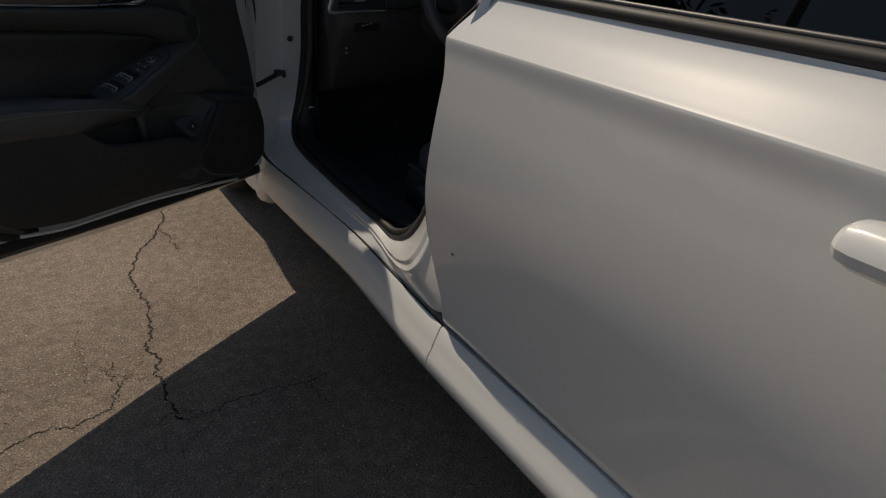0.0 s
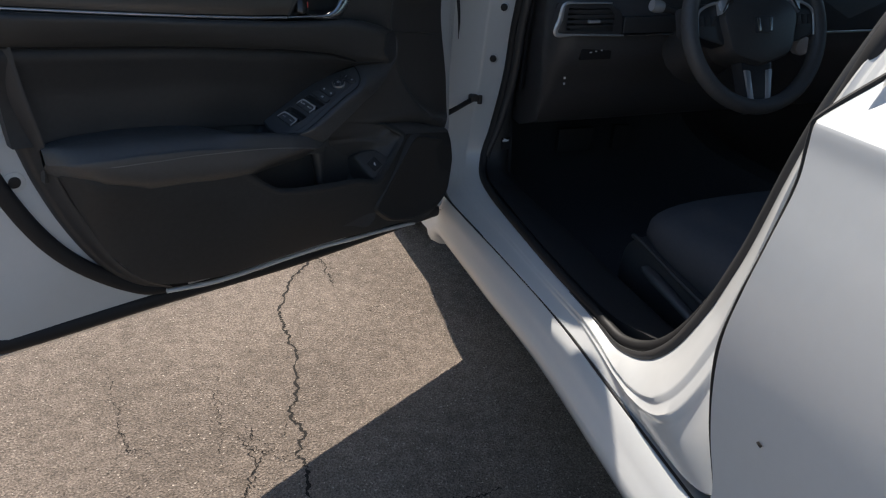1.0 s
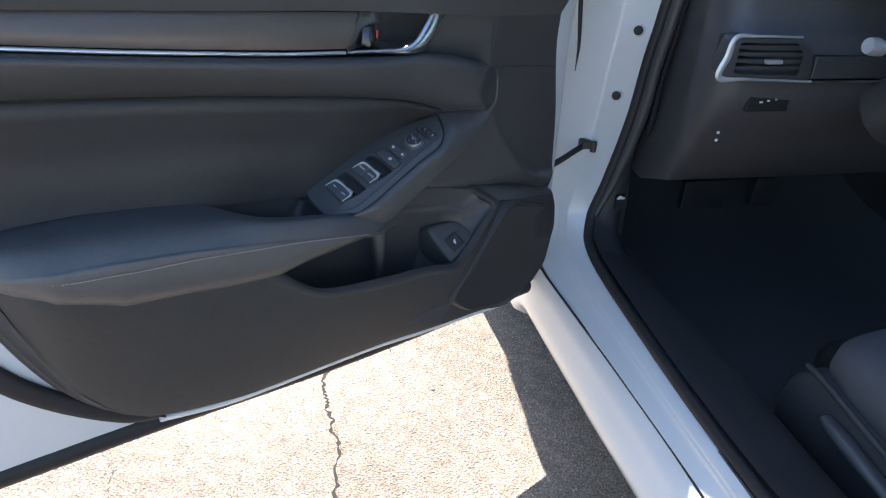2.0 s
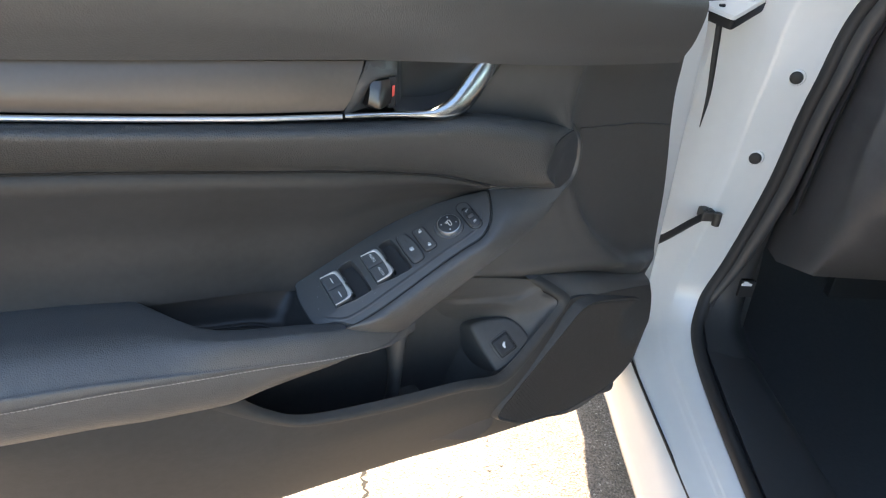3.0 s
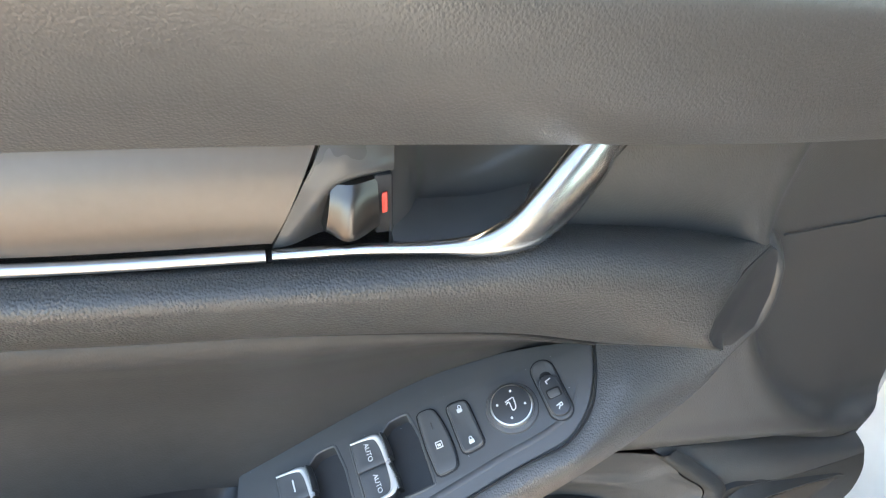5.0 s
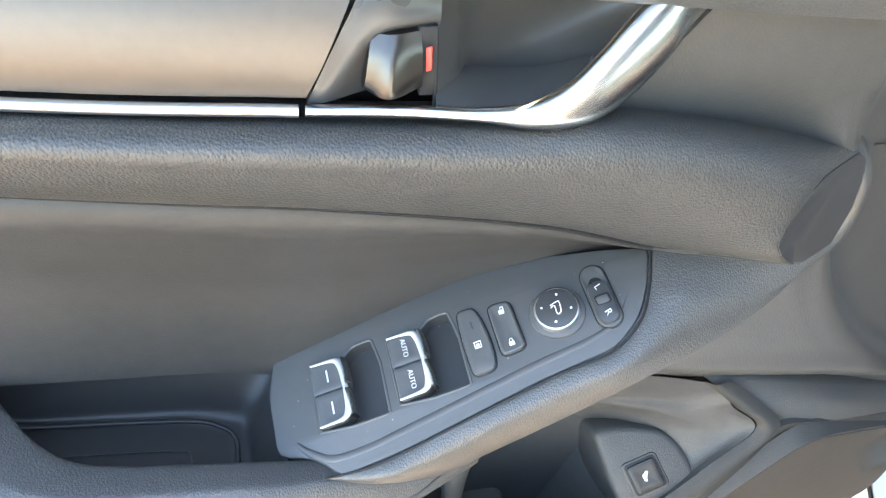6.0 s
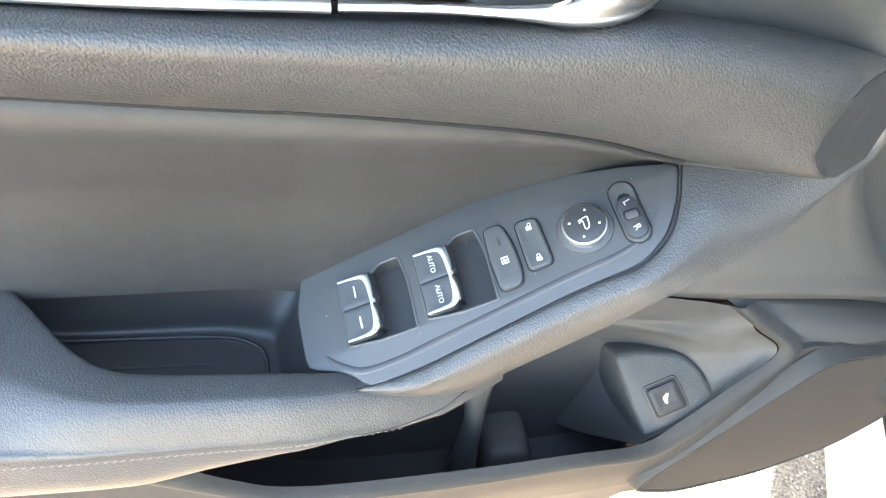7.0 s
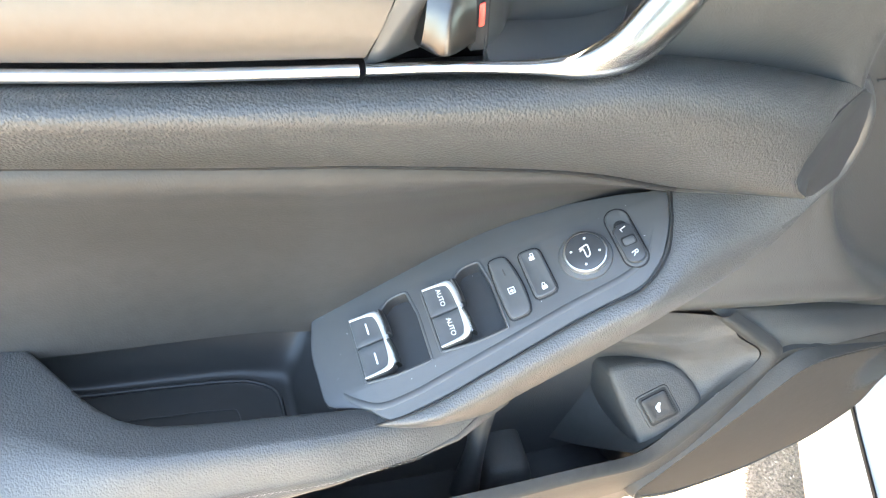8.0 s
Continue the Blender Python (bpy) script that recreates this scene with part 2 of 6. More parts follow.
def sweep(name, path, radii, mat, parent, label="", n=40, sides=10, up=(0, 1, 0), caps=True):
    """A tube with an oval section along a line; radii: (across, along up), one pair or one at each point."""
    pts = curve(path, n)
    rad = np.array(radii, float)
    rad = np.tile(rad, (n, 1)) if rad.ndim == 1 else curve(rad, n)
    tan = np.gradient(pts, axis=0)
    rows = []
    for p, t, r in zip(pts, tan, rad):
        t = t / (np.linalg.norm(t) + 1e-9)
        side = np.cross(t, up)
        side /= np.linalg.norm(side) + 1e-9
        rise = np.cross(side, t)
        a = np.linspace(0, 2 * np.pi, sides, endpoint=False)
        rows.append(p + r[0] * np.cos(a)[:, None] * side + r[1] * np.sin(a)[:, None] * rise)
    faces = grid_faces(n, sides, True)
    if caps:
        faces += [tuple(range(sides)), tuple(range((n - 1) * sides, n * sides))]
    return link(name, np.vstack(rows), faces, mat, parent, label, 50)


def loft(name, sections, mat, parent, label="", sharp=40, caps=True):
    """Closed sections of equally many points, joined one to the next."""
    c = len(sections[0])
    faces = grid_faces(len(sections), c, True)
    if caps:
        faces += [tuple(range(c)), tuple(range((len(sections) - 1) * c, len(sections) * c))]
    return link(name, np.vstack(sections), faces, mat, parent, label, sharp)


def rounded(points, r, steps=4):
    """The corners of a flat outline rounded off."""
    p = np.array(points, float)
    out = []
    for i in range(len(p)):
        a, b, c = p[i - 1], p[i], p[(i + 1) % len(p)]
        k = min(r, 0.45 * np.linalg.norm(a - b), 0.45 * np.linalg.norm(c - b))
        s, e = b + (a - b) / np.linalg.norm(a - b) * k, b + (c - b) / np.linalg.norm(c - b) * k
        for t in np.linspace(0, 1, steps + 1):
            out.append((1 - t) ** 2 * s + 2 * t * (1 - t) * b + t**2 * e)
    return np.array(out)


def inset(loop, dist):
    p = np.array(loop, float)
    area = 0.5 * np.sum(p[:, 0] * np.roll(p[:, 1], -1) - np.roll(p[:, 0], -1) * p[:, 1])
    e = np.roll(p, -1, 0) - p
    nrm = np.stack([-e[:, 1], e[:, 0]], 1) / (np.linalg.norm(e, axis=1)[:, None] + 1e-12) * np.sign(area)
    avg = nrm + np.roll(nrm, 1, 0)
    avg /= np.maximum(np.linalg.norm(avg, axis=1)[:, None] ** 2, 0.5) / 2
    return p + avg * dist


def slab(name, outline, h0, h1, bevel, mat, parent, m=None, label="", holes=(), dish=0.0):
    """A flat outline raised from h0 to h1 with a rounded upper rim, laid into the plane m; holes: outlines cut through its top."""
    m = m or Matrix.Identity(4)
    loop = np.array(outline, float)
    rings = [(loop, h0), (loop, h1 - bevel), (inset(loop, bevel * 0.3), h1 - bevel * 0.3), (inset(loop, bevel), h1)]
    verts, faces, c = [], [], len(loop)
    for ring, h in rings:
        verts += [(*q, h) for q in ring]
    for i in range(3):
        for j in range(c):
            k = (j + 1) % c
            faces.append((i * c + j, i * c + k, i * c + c + k, i * c + c + j))
    if holes:
        from mathutils.geometry import tessellate_polygon

        loops = [[Vector((*q, h1)) for q in rings[3][0]]] + [[Vector((*q, h1)) for q in hole] for hole in holes]
        base = len(verts)
        verts += [tuple(v) for l in loops for v in l]
        faces += [tuple(base + i for i in tri) for tri in tessellate_polygon(loops)]
    elif dish:
        mid = rings[3][0].mean(0)
        base = 3 * c
        for step in (0.66, 0.33):
            verts += [(*(mid + (q - mid) * step), h1 - dish * (1 - step**2)) for q in rings[3][0]]
            for j in range(c):
                k = (j + 1) % c
                faces.append((base + j, base + k, len(verts) - c + k, len(verts) - c + j))
            base = len(verts) - c
        faces.append(tuple(range(base, base + c)))
    else:
        faces.append(tuple(range(3 * c, 4 * c)))
    verts = [m @ Vector(v) for v in verts]
    return link(name, verts, faces, mat, parent, label, 30)


def box(name, size, at, mat, parent=None, label="", bevel=0.004, m=None):
    x, y, z = (s / 2 for s in size)
    loop = rounded([(-x, -y), (x, -y), (x, y), (-x, y)], min(x, y) * 0.25)
    return slab(name, loop, -z, z, bevel, mat, parent, (m or Matrix.Identity(4)) @ Matrix.Translation(at), label)


def letters(name, text, size, mat, parent, m, label=""):
    """Raised lettering in the built-in font, as a mesh."""
    cu = bpy.data.curves.new(name, "FONT")
    cu.body, cu.size, cu.extrude, cu.align_x, cu.align_y = text, size, 0.00012, "CENTER", "CENTER"
    tmp = new(name + "_tmp", cu)
    me = bpy.data.meshes.new_from_object(tmp.evaluated_get(bpy.context.evaluated_depsgraph_get()))
    bpy.data.objects.remove(tmp)
    me.name = name
    me.transform(m)
    me.materials.clear()
    me.materials.append(mat)
    ob = new(name, me)
    ob.parent = parent
    return tagged(ob, label)


# ---- ground ----
ground = link("ground", [(-400, -400, 0), (400, -400, 0), (400, 400, 0), (-400, 400, 0)], [(0, 1, 2, 3)], ASPHALT, None, "worn sunlit asphalt car park with fine cracks", smooth=False, kind="structure", category="ground")


def crack(path, width, seed):
    """A jagged crack, uneven in width, on the asphalt."""
    rnd = random.Random(seed)
    pts = curve([(x, y, 0) for x, y in path], 16 * len(path))
    tan = np.gradient(pts, axis=0)
    verts, faces, drift = [], [], 0.0
    for i, (p, t) in enumerate(zip(pts, tan)):
        t = t / (np.linalg.norm(t) + 1e-9)
        side = np.array([-t[1], t[0], 0])
        drift = 0.62 * drift + rnd.uniform(-0.0055, 0.0055)
        w = width * rnd.uniform(0.2, 1.15) * min(1, 0.25 + i / 10, 0.2 + (len(pts) - 1 - i) / 10)
        c = p + side * drift
        verts += [c + side * w * rnd.uniform(0.6, 1.2) + (0, 0, 0.0012), c - side * w * rnd.uniform(0.6, 1.2) + (0, 0, 0.0012)]
    faces = [(2 * i, 2 * i + 1, 2 * i + 3, 2 * i + 2) for i in range(len(pts) - 1) if width > 0.002 or rnd.random() > 0.25]
    return link("crack", verts, faces, CRACK, ground, "", smooth=False)


crack([(-0.2, 0.75), (-0.281, 0.469), (-0.367, 0.317), (-0.424, 0.163), (-0.424, 0.074), (-0.419, -0.021), (-0.429, -0.174), (-0.456, -0.27), (-0.442, -0.339), (-0.458, -0.391), (-0.45, -0.451), (-0.452, -0.564), (-0.431, -0.63)], 0.0046, 1)
crack([(-0.281, 0.469), (-0.26, 0.359), (-0.254, 0.249)], 0.0024, 2)
crack([(-1.2, -0.5), (-0.989, -0.51), (-0.93, -0.513), (-0.858, -0.536), (-0.783, -0.512), (-0.704, -0.493), (-0.659, -0.512), (-0.585, -0.486), (-0.56, -0.446), (-0.551, -0.374), (-0.571, -0.307)], 0.0026, 3)
crack([(-0.458, -0.282), (-0.517, -0.377), (-0.545, -0.354), (-0.562, -0.288)], 0.0012, 4)
crack([(-0.613, -0.325), (-0.608, -0.231), (-0.629, -0.117)], 0.0009, 5)
crack([(-0.46, -0.6), (-0.377, -0.615), (-0.278, -0.629), (-0.169, -0.609)], 0.0013, 6)
crack([(-0.763, -0.327), (-0.803, -0.277), (-0.831, -0.135), (-0.856, 0.008)], 0.0009, 7)
crack([(-0.26, 0.33), (-0.2, 0.3), (-0.16, 0.31)], 0.0009, 8)
crack([(-0.298, 0.562), (-0.271, 0.43), (-0.247, 0.332), (-0.257, 0.253)], 0.001, 9)
crack([(-0.594, -0.052), (-0.606, -0.127), (-0.608, -0.223), (-0.614, -0.31), (-0.611, -0.42)], 0.0008, 10)
crack([(-0.569, -0.3), (-0.539, -0.357), (-0.502, -0.397), (-0.453, -0.417)], 0.0009, 11)
crack([(-0.82, -0.29), (-0.78, -0.299), (-0.74, -0.33)], 0.0006, 12)
crack([(-0.66, -0.42), (-0.7, -0.4), (-0.72, -0.36)], 0.0006, 13)

crack([(-0.505, -0.597), (-0.443, -0.574), (-0.368, -0.613), (-0.314, -0.593), (-0.216, -0.603), (-0.141, -0.613), (-0.074, -0.615)], 0.0022, 14)
crack([(-0.141, -0.613), (-0.137, -0.669), (-0.108, -0.748)], 0.0016, 15)
crack([(-0.368, -0.613), (-0.392, -0.656), (-0.431, -0.676), (-0.47, -0.74)], 0.0016, 16)
crack([(-0.559, -0.273), (-0.535, -0.336), (-0.513, -0.355), (-0.529, -0.38), (-0.558, -0.456), (-0.583, -0.509)], 0.0016, 17)
crack([(-0.753, -0.306), (-0.8, -0.279), (-0.818, -0.155), (-0.812, -0.111)], 0.0013, 18)

# Loose grit on the asphalt.
grit_v, grit_f, rnd = [], [], random.Random(21)
for k in range(170):
    if k < 3:
        x, y, r = ((-0.16, 0.113), (-0.185, 0.1), (-0.79, -0.42))[k] + (0.0045,)
    else:
        x, y, r = rnd.uniform(-1.0, 0.0), rnd.uniform(-0.9, 0.5), rnd.uniform(0.001, 0.003)
    i = len(grit_v)
    for a, b, c in ((1, 0, 0.4), (0, 1, 0.3), (-1, 0, 0.5), (0, -1, 0.4), (0.1, 0.1, 1.0), (0, 0, -0.3)):
        grit_v.append((x + r * (a + rnd.uniform(-0.2, 0.2)), y + r * (b + rnd.uniform(-0.2, 0.2)), 0.001 + r * 0.8 * c))
    grit_f += [(i, i + 1, i + 4), (i + 1, i + 2, i + 4), (i + 2, i + 3, i + 4), (i + 3, i, i + 4), (i + 1, i, i + 5), (i + 2, i + 1, i + 5), (i + 3, i + 2, i + 5), (i, i + 3, i + 5)]
tagged(link("grit", grit_v, grit_f, GRIT, ground, "loose pale grit", smooth=False), kind="stuff")

# ---- car body ----
car = thing("car", "white four-door saloon parked on asphalt, front door open", "car")
WIDE = 1.86


def mirrored(points):
    return [(WIDE - x, y, z) for x, y, z in points]


SEAM = [(0.012, 0.14, 0.35), (0.006, 0.02, 0.35), (0.021, -0.3, 0.35), (0.027, -0.55, 0.35), (0.014, -0.82, 0.35), (0.004, -1.02, 0.352), (0.0, -1.5, 0.36), (0.0, -2.0, 0.36)]


def rocker(name, y0, y1, parent, label=""):
    """The sill cover along the bottom of the body, from seam to underside."""
    sections = []
    line = curve(SEAM, 120)
    for y in np.linspace(y0, y1, 40):
        x = np.interp(-y, -line[:, 1], line[:, 0])
        z = np.interp(-y, -line[:, 1], line[:, 2])
        drop = 0.05 * max(0, (y - 0.02) / 0.12) ** 2
        prof = [(0.012, -0.004), (0.0, -0.003), (-0.004, -0.006), (-0.018, -0.035), (-0.024, -0.05), (-0.032, -0.062), (-0.036, -0.08), (-0.03, -0.1), (-0.012, -0.118), (0.02, -0.135), (0.1, -0.15), (0.1, -0.05)]
        slim = 1.0 - 0.45 * min(1, max(0, (y + 0.3) / 0.4))
        sections.append([(x + (a * slim if a < 0 else a), y, z + b - drop * (b < -0.03)) for a, b in prof])
    return loft(name, sections, PAINT, parent, label, 32)


rocker("rocker", 0.15, -1.018, car, "white sill cover")
rocker("rear_rocker", -1.022, -2.0, car)

OPENING_IN = [(0.26, -0.15, 1.14), (0.19, 0.03, 0.95), (0.168, 0.062, 0.8), (0.16, 0.077, 0.65), (0.138, 0.083, 0.52), (0.112, 0.072, 0.432), (0.093, -0.01, 0.39), (0.078, -0.3, 0.384), (0.073, -0.575, 0.383), (0.074, -0.71, 0.391), (0.086, -0.815, 0.472), (0.1, -0.897, 0.645), (0.115, -0.95, 0.86), (0.18, -0.98, 1.05)]
OPENING_OUT = [(0.12, -0.1, 1.18), (0.045, 0.12, 0.98), (0.026, 0.135, 0.8), (0.02, 0.14, 0.66), (0.016, 0.14, 0.52), (0.012, 0.12, 0.42), (0.01, 0.02, 0.353), (0.021, -0.3, 0.352), (0.028, -0.58, 0.352), (0.018, -0.84, 0.354), (0.0, -1.04, 0.4), (-0.005, -1.05, 0.65), (0.0, -1.06, 0.86), (0.09, -1.07, 1.05)]


FRAME_ROWS = []


def door_opening(name, parent):
    """The painted frame round the front door's opening, with the pressed steps that run along it."""
    a, b = curve(OPENING_OUT, 150), curve(OPENING_IN, 150)
    steps = [(0.0, -0.02), (0.0, -0.003), (0.008, 0.0), (0.2, 0.002), (0.35, 0.003), (0.44, 0.004), (0.46, 0.006), (0.485, 0.012), (0.505, 0.0135), (0.57, 0.014), (0.585, 0.016), (0.61, 0.023), (0.63, 0.0245), (0.8, 0.025), (0.88, 0.024), (0.93, 0.02), (1.0, 0.008)]
    rows = FRAME_ROWS
    for i in range(150):
        t = b[min(i + 1, 149)] - b[max(i - 1, 0)]
        nrm = np.cross(t, b[i] - a[i])
        nrm /= np.linalg.norm(nrm) + 1e-9
        if nrm[0] > 0:
            nrm = -nrm
        fade = 0.75 - 0.62 * min(1, max(0, (b[i][1] + 0.62) / 0.2))
        crown = 0.022 * min(1, max(0, (b[i][2] - 0.42) / 0.14)) * (b[i][1] > -0.4)
        rear = min(1, max(0, (-0.6 - b[i][1]) / 0.14)) * min(1, max(0, (0.58 - b[i][2]) / 0.12))
        row = []
        for s, h in steps:
            p = a[i] + (b[i] - a[i]) * s + nrm * (h * fade + crown * (s / 0.6 if s < 0.6 else (1 - s) / 0.4))
            steep = max(0, (s - 0.5) / 0.5)
            p[0] += (b[i][0] - a[i][0]) * (steep - s) * rear * 0.9
            row.append(p)
        rows.append(row)
    return link(name, np.vstack(rows), grid_faces(150, len(steps)), PAINT, parent, "white painted door frame", 32)


door_opening("door_frame", car)
sweep("pillar_seal", [(0.088, -0.972, 0.87), (0.093, -0.983, 0.92), (0.102, -0.994, 0.97), (0.135, -1.008, 1.05), (0.2, -1.025, 1.2)], (0.015, 0.012), RUBBER, car, "black rubber pillar seal", n=40, sides=10, up=(1, 0, 0))
seal_line, flap_line = [], []
for row in FRAME_ROWS:
    rear = min(1, max(0, (-0.52 - row[-1][1]) / 0.14))
    seal_line.append(np.array(row[-1]) * (1 - 0.5 * rear) + np.array(row[-2]) * 0.5 * rear + np.array((0.004, 0, 0.004 + 0.003 * rear)))
    if rear > 0:
        flap_line.append(np.array(row[-3]) * 0.5 + np.array(row[-2]) * 0.5 + np.array((-0.001, 0, 0.002)) * rear)
sweep("door_seal", seal_line, (0.012, 0.01), RUBBER, car, "black rubber door seal", n=160, sides=12, up=(1, 0.2, 0.3))
# Lighter than the seal's rubber: its sunlit look is put into the colour.
sweep("seal_flap", flap_line[::3], [(0.001 + 0.009 * min(1, k / 8), 0.001 + 0.005 * min(1, k / 8)) for k in range(len(flap_line[::3]))], HARD, car, "outer flap of the door seal, greyed to look sunlit", n=90, sides=10, up=(1, 0.2, 0.3))
sweep("pillar_seal_lobe", [(x + 0.017 * w, y - 0.013 * w, z) for (x, y, z), w in zip(OPENING_IN[:6], (1, 1, 1, 1, 0.8, 0.3))], [(0.013, 0.011)] * 4 + [(0.01, 0.009), (0.004, 0.004)], HARD, car, "black inner lobe of the door seal", n=60, sides=12, up=(1, 0.2, 0.3))
sweep("seal_lip", [(x + 0.018, y + 0.006 * (1 if y > -0.3 else -1), z - 0.002) for x, y, z in OPENING_IN], (0.007, 0.007), HARD, car, "", n=140, sides=8, up=(1, 0.2, 0.3))

# Plugs in the hinge pillar and the black door check strap.
for x, y, z in [(0.1385, 0.0645, 0.816), (0.1245, 0.0765, 0.694)]:
    at = look((x, y, z), (x + 0.34, y + 0.94, z))
    round_9 = [(math.cos(a), math.sin(a)) for a in np.linspace(0, 2 * math.pi, 20, endpoint=False)]
    slab("plug_seat", [(0.0125 * a, 0.0125 * b) for a, b in round_9], -0.03, 0.005, 0.005, PAINT, car, at)
    slab("plug", [(0.0085 * a, 0.0085 * b) for a, b in round_9], -0.03, 0.0095, 0.003, RUBBER, car, at, "black rubber plug")
sweep("check_strap", [(0.086, 0.088, 0.592), (0.05, 0.06, 0.589), (0.01, 0.028, 0.585), (-0.03, 0.0, 0.582)], (0.0035, 0.0075), STEEL, car, "black steel door check strap", n=20, sides=8, up=(0, 0, 1))
box("strap_bracket", (0.021, 0.024, 0.015), (0.082, 0.082, 0.597), STEEL, car, "", 0.004)
sweep("strap_pin", [(0.094, 0.07, 0.584), (0.094, 0.07, 0.604)], (0.006, 0.006), STEEL, car, "", n=4, sides=12, up=(1, 0, 0))
for z in (0.45, 0.77):
    box("hinge", (0.05, 0.04, 0.04), (-0.012, 0.09, z), PAINT, car, "white painted door hinge", 0.006)

sweep("hinge_gap_seal", [(-0.006, 0.09, 0.36), (-0.004, 0.093, 0.6), (0.0, 0.096, 0.8), (0.012, 0.092, 0.97)], (0.01, 0.01), RUBBER, car, "black rubber strip beside the hinges", n=24, up=(1, 0, 0))
sweep("door_edge_seal", [(-0.002, 0.02, 0.91), (0.004, 0.02, 0.857), (0.0105, 0.02, 0.8), (0.0105, 0.02, 0.755)], [(0.0025, 0.004), (0.0025, 0.004), (0.0016, 0.003), (0.0003, 0.0006)], RUBBER, car, "black rubber strip at the door's front edge", n=24, sides=8, up=(1, 0, 0))
sweep("sill_gap", [(x + 0.002, y, z - 0.0025) for x, y, z in SEAM[:6]], (0.0022, 0.003), DARK, car, "", n=60, sides=6, up=(0, 0, 1))

# Front wing, bonnet, roof, glass and the rest of the body.
wing_up = [(0.04, 0.11, 0.985), (0.058, 0.5, 0.965), (0.062, 1.0, 0.86), (0.2, 1.3, 0.74)]
wing_lo = [(0.0, 0.14, 0.2), (0.0, 0.3, 0.2), (0.005, 0.36, 0.32), (0.008, 0.45, 0.55), (0.008, 0.72, 0.68), (0.018, 1.08, 0.45)]
door_up = [(0.06, -2.0, 0.98), (0.07, -2.4, 0.99), (0.1, -2.9, 0.98), (0.2, -3.45, 0.95)]
door_lo = [(0.0, -2.0, 0.36), (0.0, -2.25, 0.66), (0.0, -2.65, 0.5), (0.1, -3.4, 0.4)]
for side in (0, 1):
    f = mirrored if side else (lambda q: q)
    o = (1, 0, 0) if side else (-1, 0, 0)
    patch("wing", f(wing_up), f(wing_lo), [(0, 0), (0.04, 0.042), (0.1, 0.062), (0.3, 0.072), (0.6, 0.06), (0.85, 0.02), (1, 0)], PAINT, car, "", 40, 16, o)
    patch("quarter_panel", f(door_up), f(door_lo), [(0, 0), (0.4, 0.03), (1, 0)], PAINT, car, "", 30, 10, o)
    pil = f([(0.05, 0.4, 0.965), (0.075, 0.1, 1.1), (0.17, -0.15, 1.28), (0.24, -0.4, 1.4), (0.27, -0.8, 1.45), (0.28, -1.3, 1.45), (0.25, -1.9, 1.39), (0.16, -2.6, 1.08)])
    sweep("roof_rail", pil, [(0.07, 0.03), (0.09, 0.06), (0.04, 0.03), (0.035, 0.028), (0.035, 0.028), (0.035, 0.028), (0.035, 0.028), (0.035, 0.028)], PAINT, car, "white roof rail and pillar", n=60, sides=10, up=(0, 0, 1))
    sweep("centre_pillar", f([(0.085, -1.05, 0.9), (0.185, -1.04, 1.2), (0.27, -1.04, 1.44)]), (0.035, 0.016), DARK, car, "", n=12, up=(1, 0, 0))
box("wing_flange", (0.1, 0.05, 0.006), (0, 0, 0), PAINT, car, "white painted wing flange", 0.002, Matrix.Translation((0.022, 0.05, 0.909)) @ pose(0, 0, 0, 10, -6, 48))
slab("flange_bolt", [(0.008 * math.cos(a), 0.008 * math.sin(a)) for a in np.linspace(0, 2 * math.pi, 7)[:6]], 0.002, 0.009, 0.001, PAINT, car, Matrix.Translation((0.043, 0.055, 0.905)) @ pose(0, 0, 0, 10, -6, 48), "white painted bolt")
box("flange_gap", (0.1, 0.05, 0.012), (0, 0, 0), DARK, car, "", 0.002, Matrix.Translation((0.025, 0.057, 0.899)) @ pose(0, 0, 0, 10, -6, 48))
patch("wing_end", [(-0.03, 0.11, 0.985), (0.012, 0.115, 0.99), (0.045, 0.12, 0.995)], [(-0.02, 0.135, 0.36), (0.0, 0.14, 0.36), (0.02, 0.145, 0.36)], [(0, 0), (0.5, 0.004), (1, 0)], PAINT, car, "", 10, 16, (0, -1, 0), 0.006)
patch("side_panel", mirrored([(0.06, 0.12, 0.97), (0.06, -1.0, 0.98), (0.06, -2.0, 0.98)]), mirrored([(0.0, 0.16, 0.3), (0.0, -1.0, 0.3), (0.0, -2.0, 0.3)]), [(0, 0), (0.15, 0.035), (0.4, 0.05), (0.8, 0.03), (1, 0)], PAINT, car, "", 20, 12, (1, 0, 0))
patch("bonnet", [(0.08, 0.4, 0.97), (0.09, 0.8, 0.93), (0.2, 1.3, 0.75)], mirrored([(0.08, 0.4, 0.97), (0.09, 0.8, 0.93), (0.2, 1.3, 0.75)]), [(0, 0), (0.25, 0.05), (0.5, 0.06), (0.75, 0.05), (1, 0)], PAINT, car, "", 24, 20, (0, 0, 1))
patch("roof", [(0.25, -0.38, 1.4), (0.28, -0.8, 1.455), (0.29, -1.4, 1.455), (0.26, -1.85, 1.4)], mirrored([(0.25, -0.38, 1.4), (0.28, -0.8, 1.455), (0.29, -1.4, 1.455), (0.26, -1.85, 1.4)]), [(0, 0), (0.25, 0.03), (0.5, 0.04), (0.75, 0.03), (1, 0)], PAINT, car, "", 24, 16, (0, 0, 1))
patch("headliner", [(0.27, -0.42, 1.37), (0.29, -1.2, 1.41), (0.27, -1.85, 1.37)], mirrored([(0.27, -0.42, 1.37), (0.29, -1.2, 1.41), (0.27, -1.85, 1.37)]), [(0, 0), (0.5, 0.02), (1, 0)], VINYL, car, "", 12, 10, (0, 0, 1))
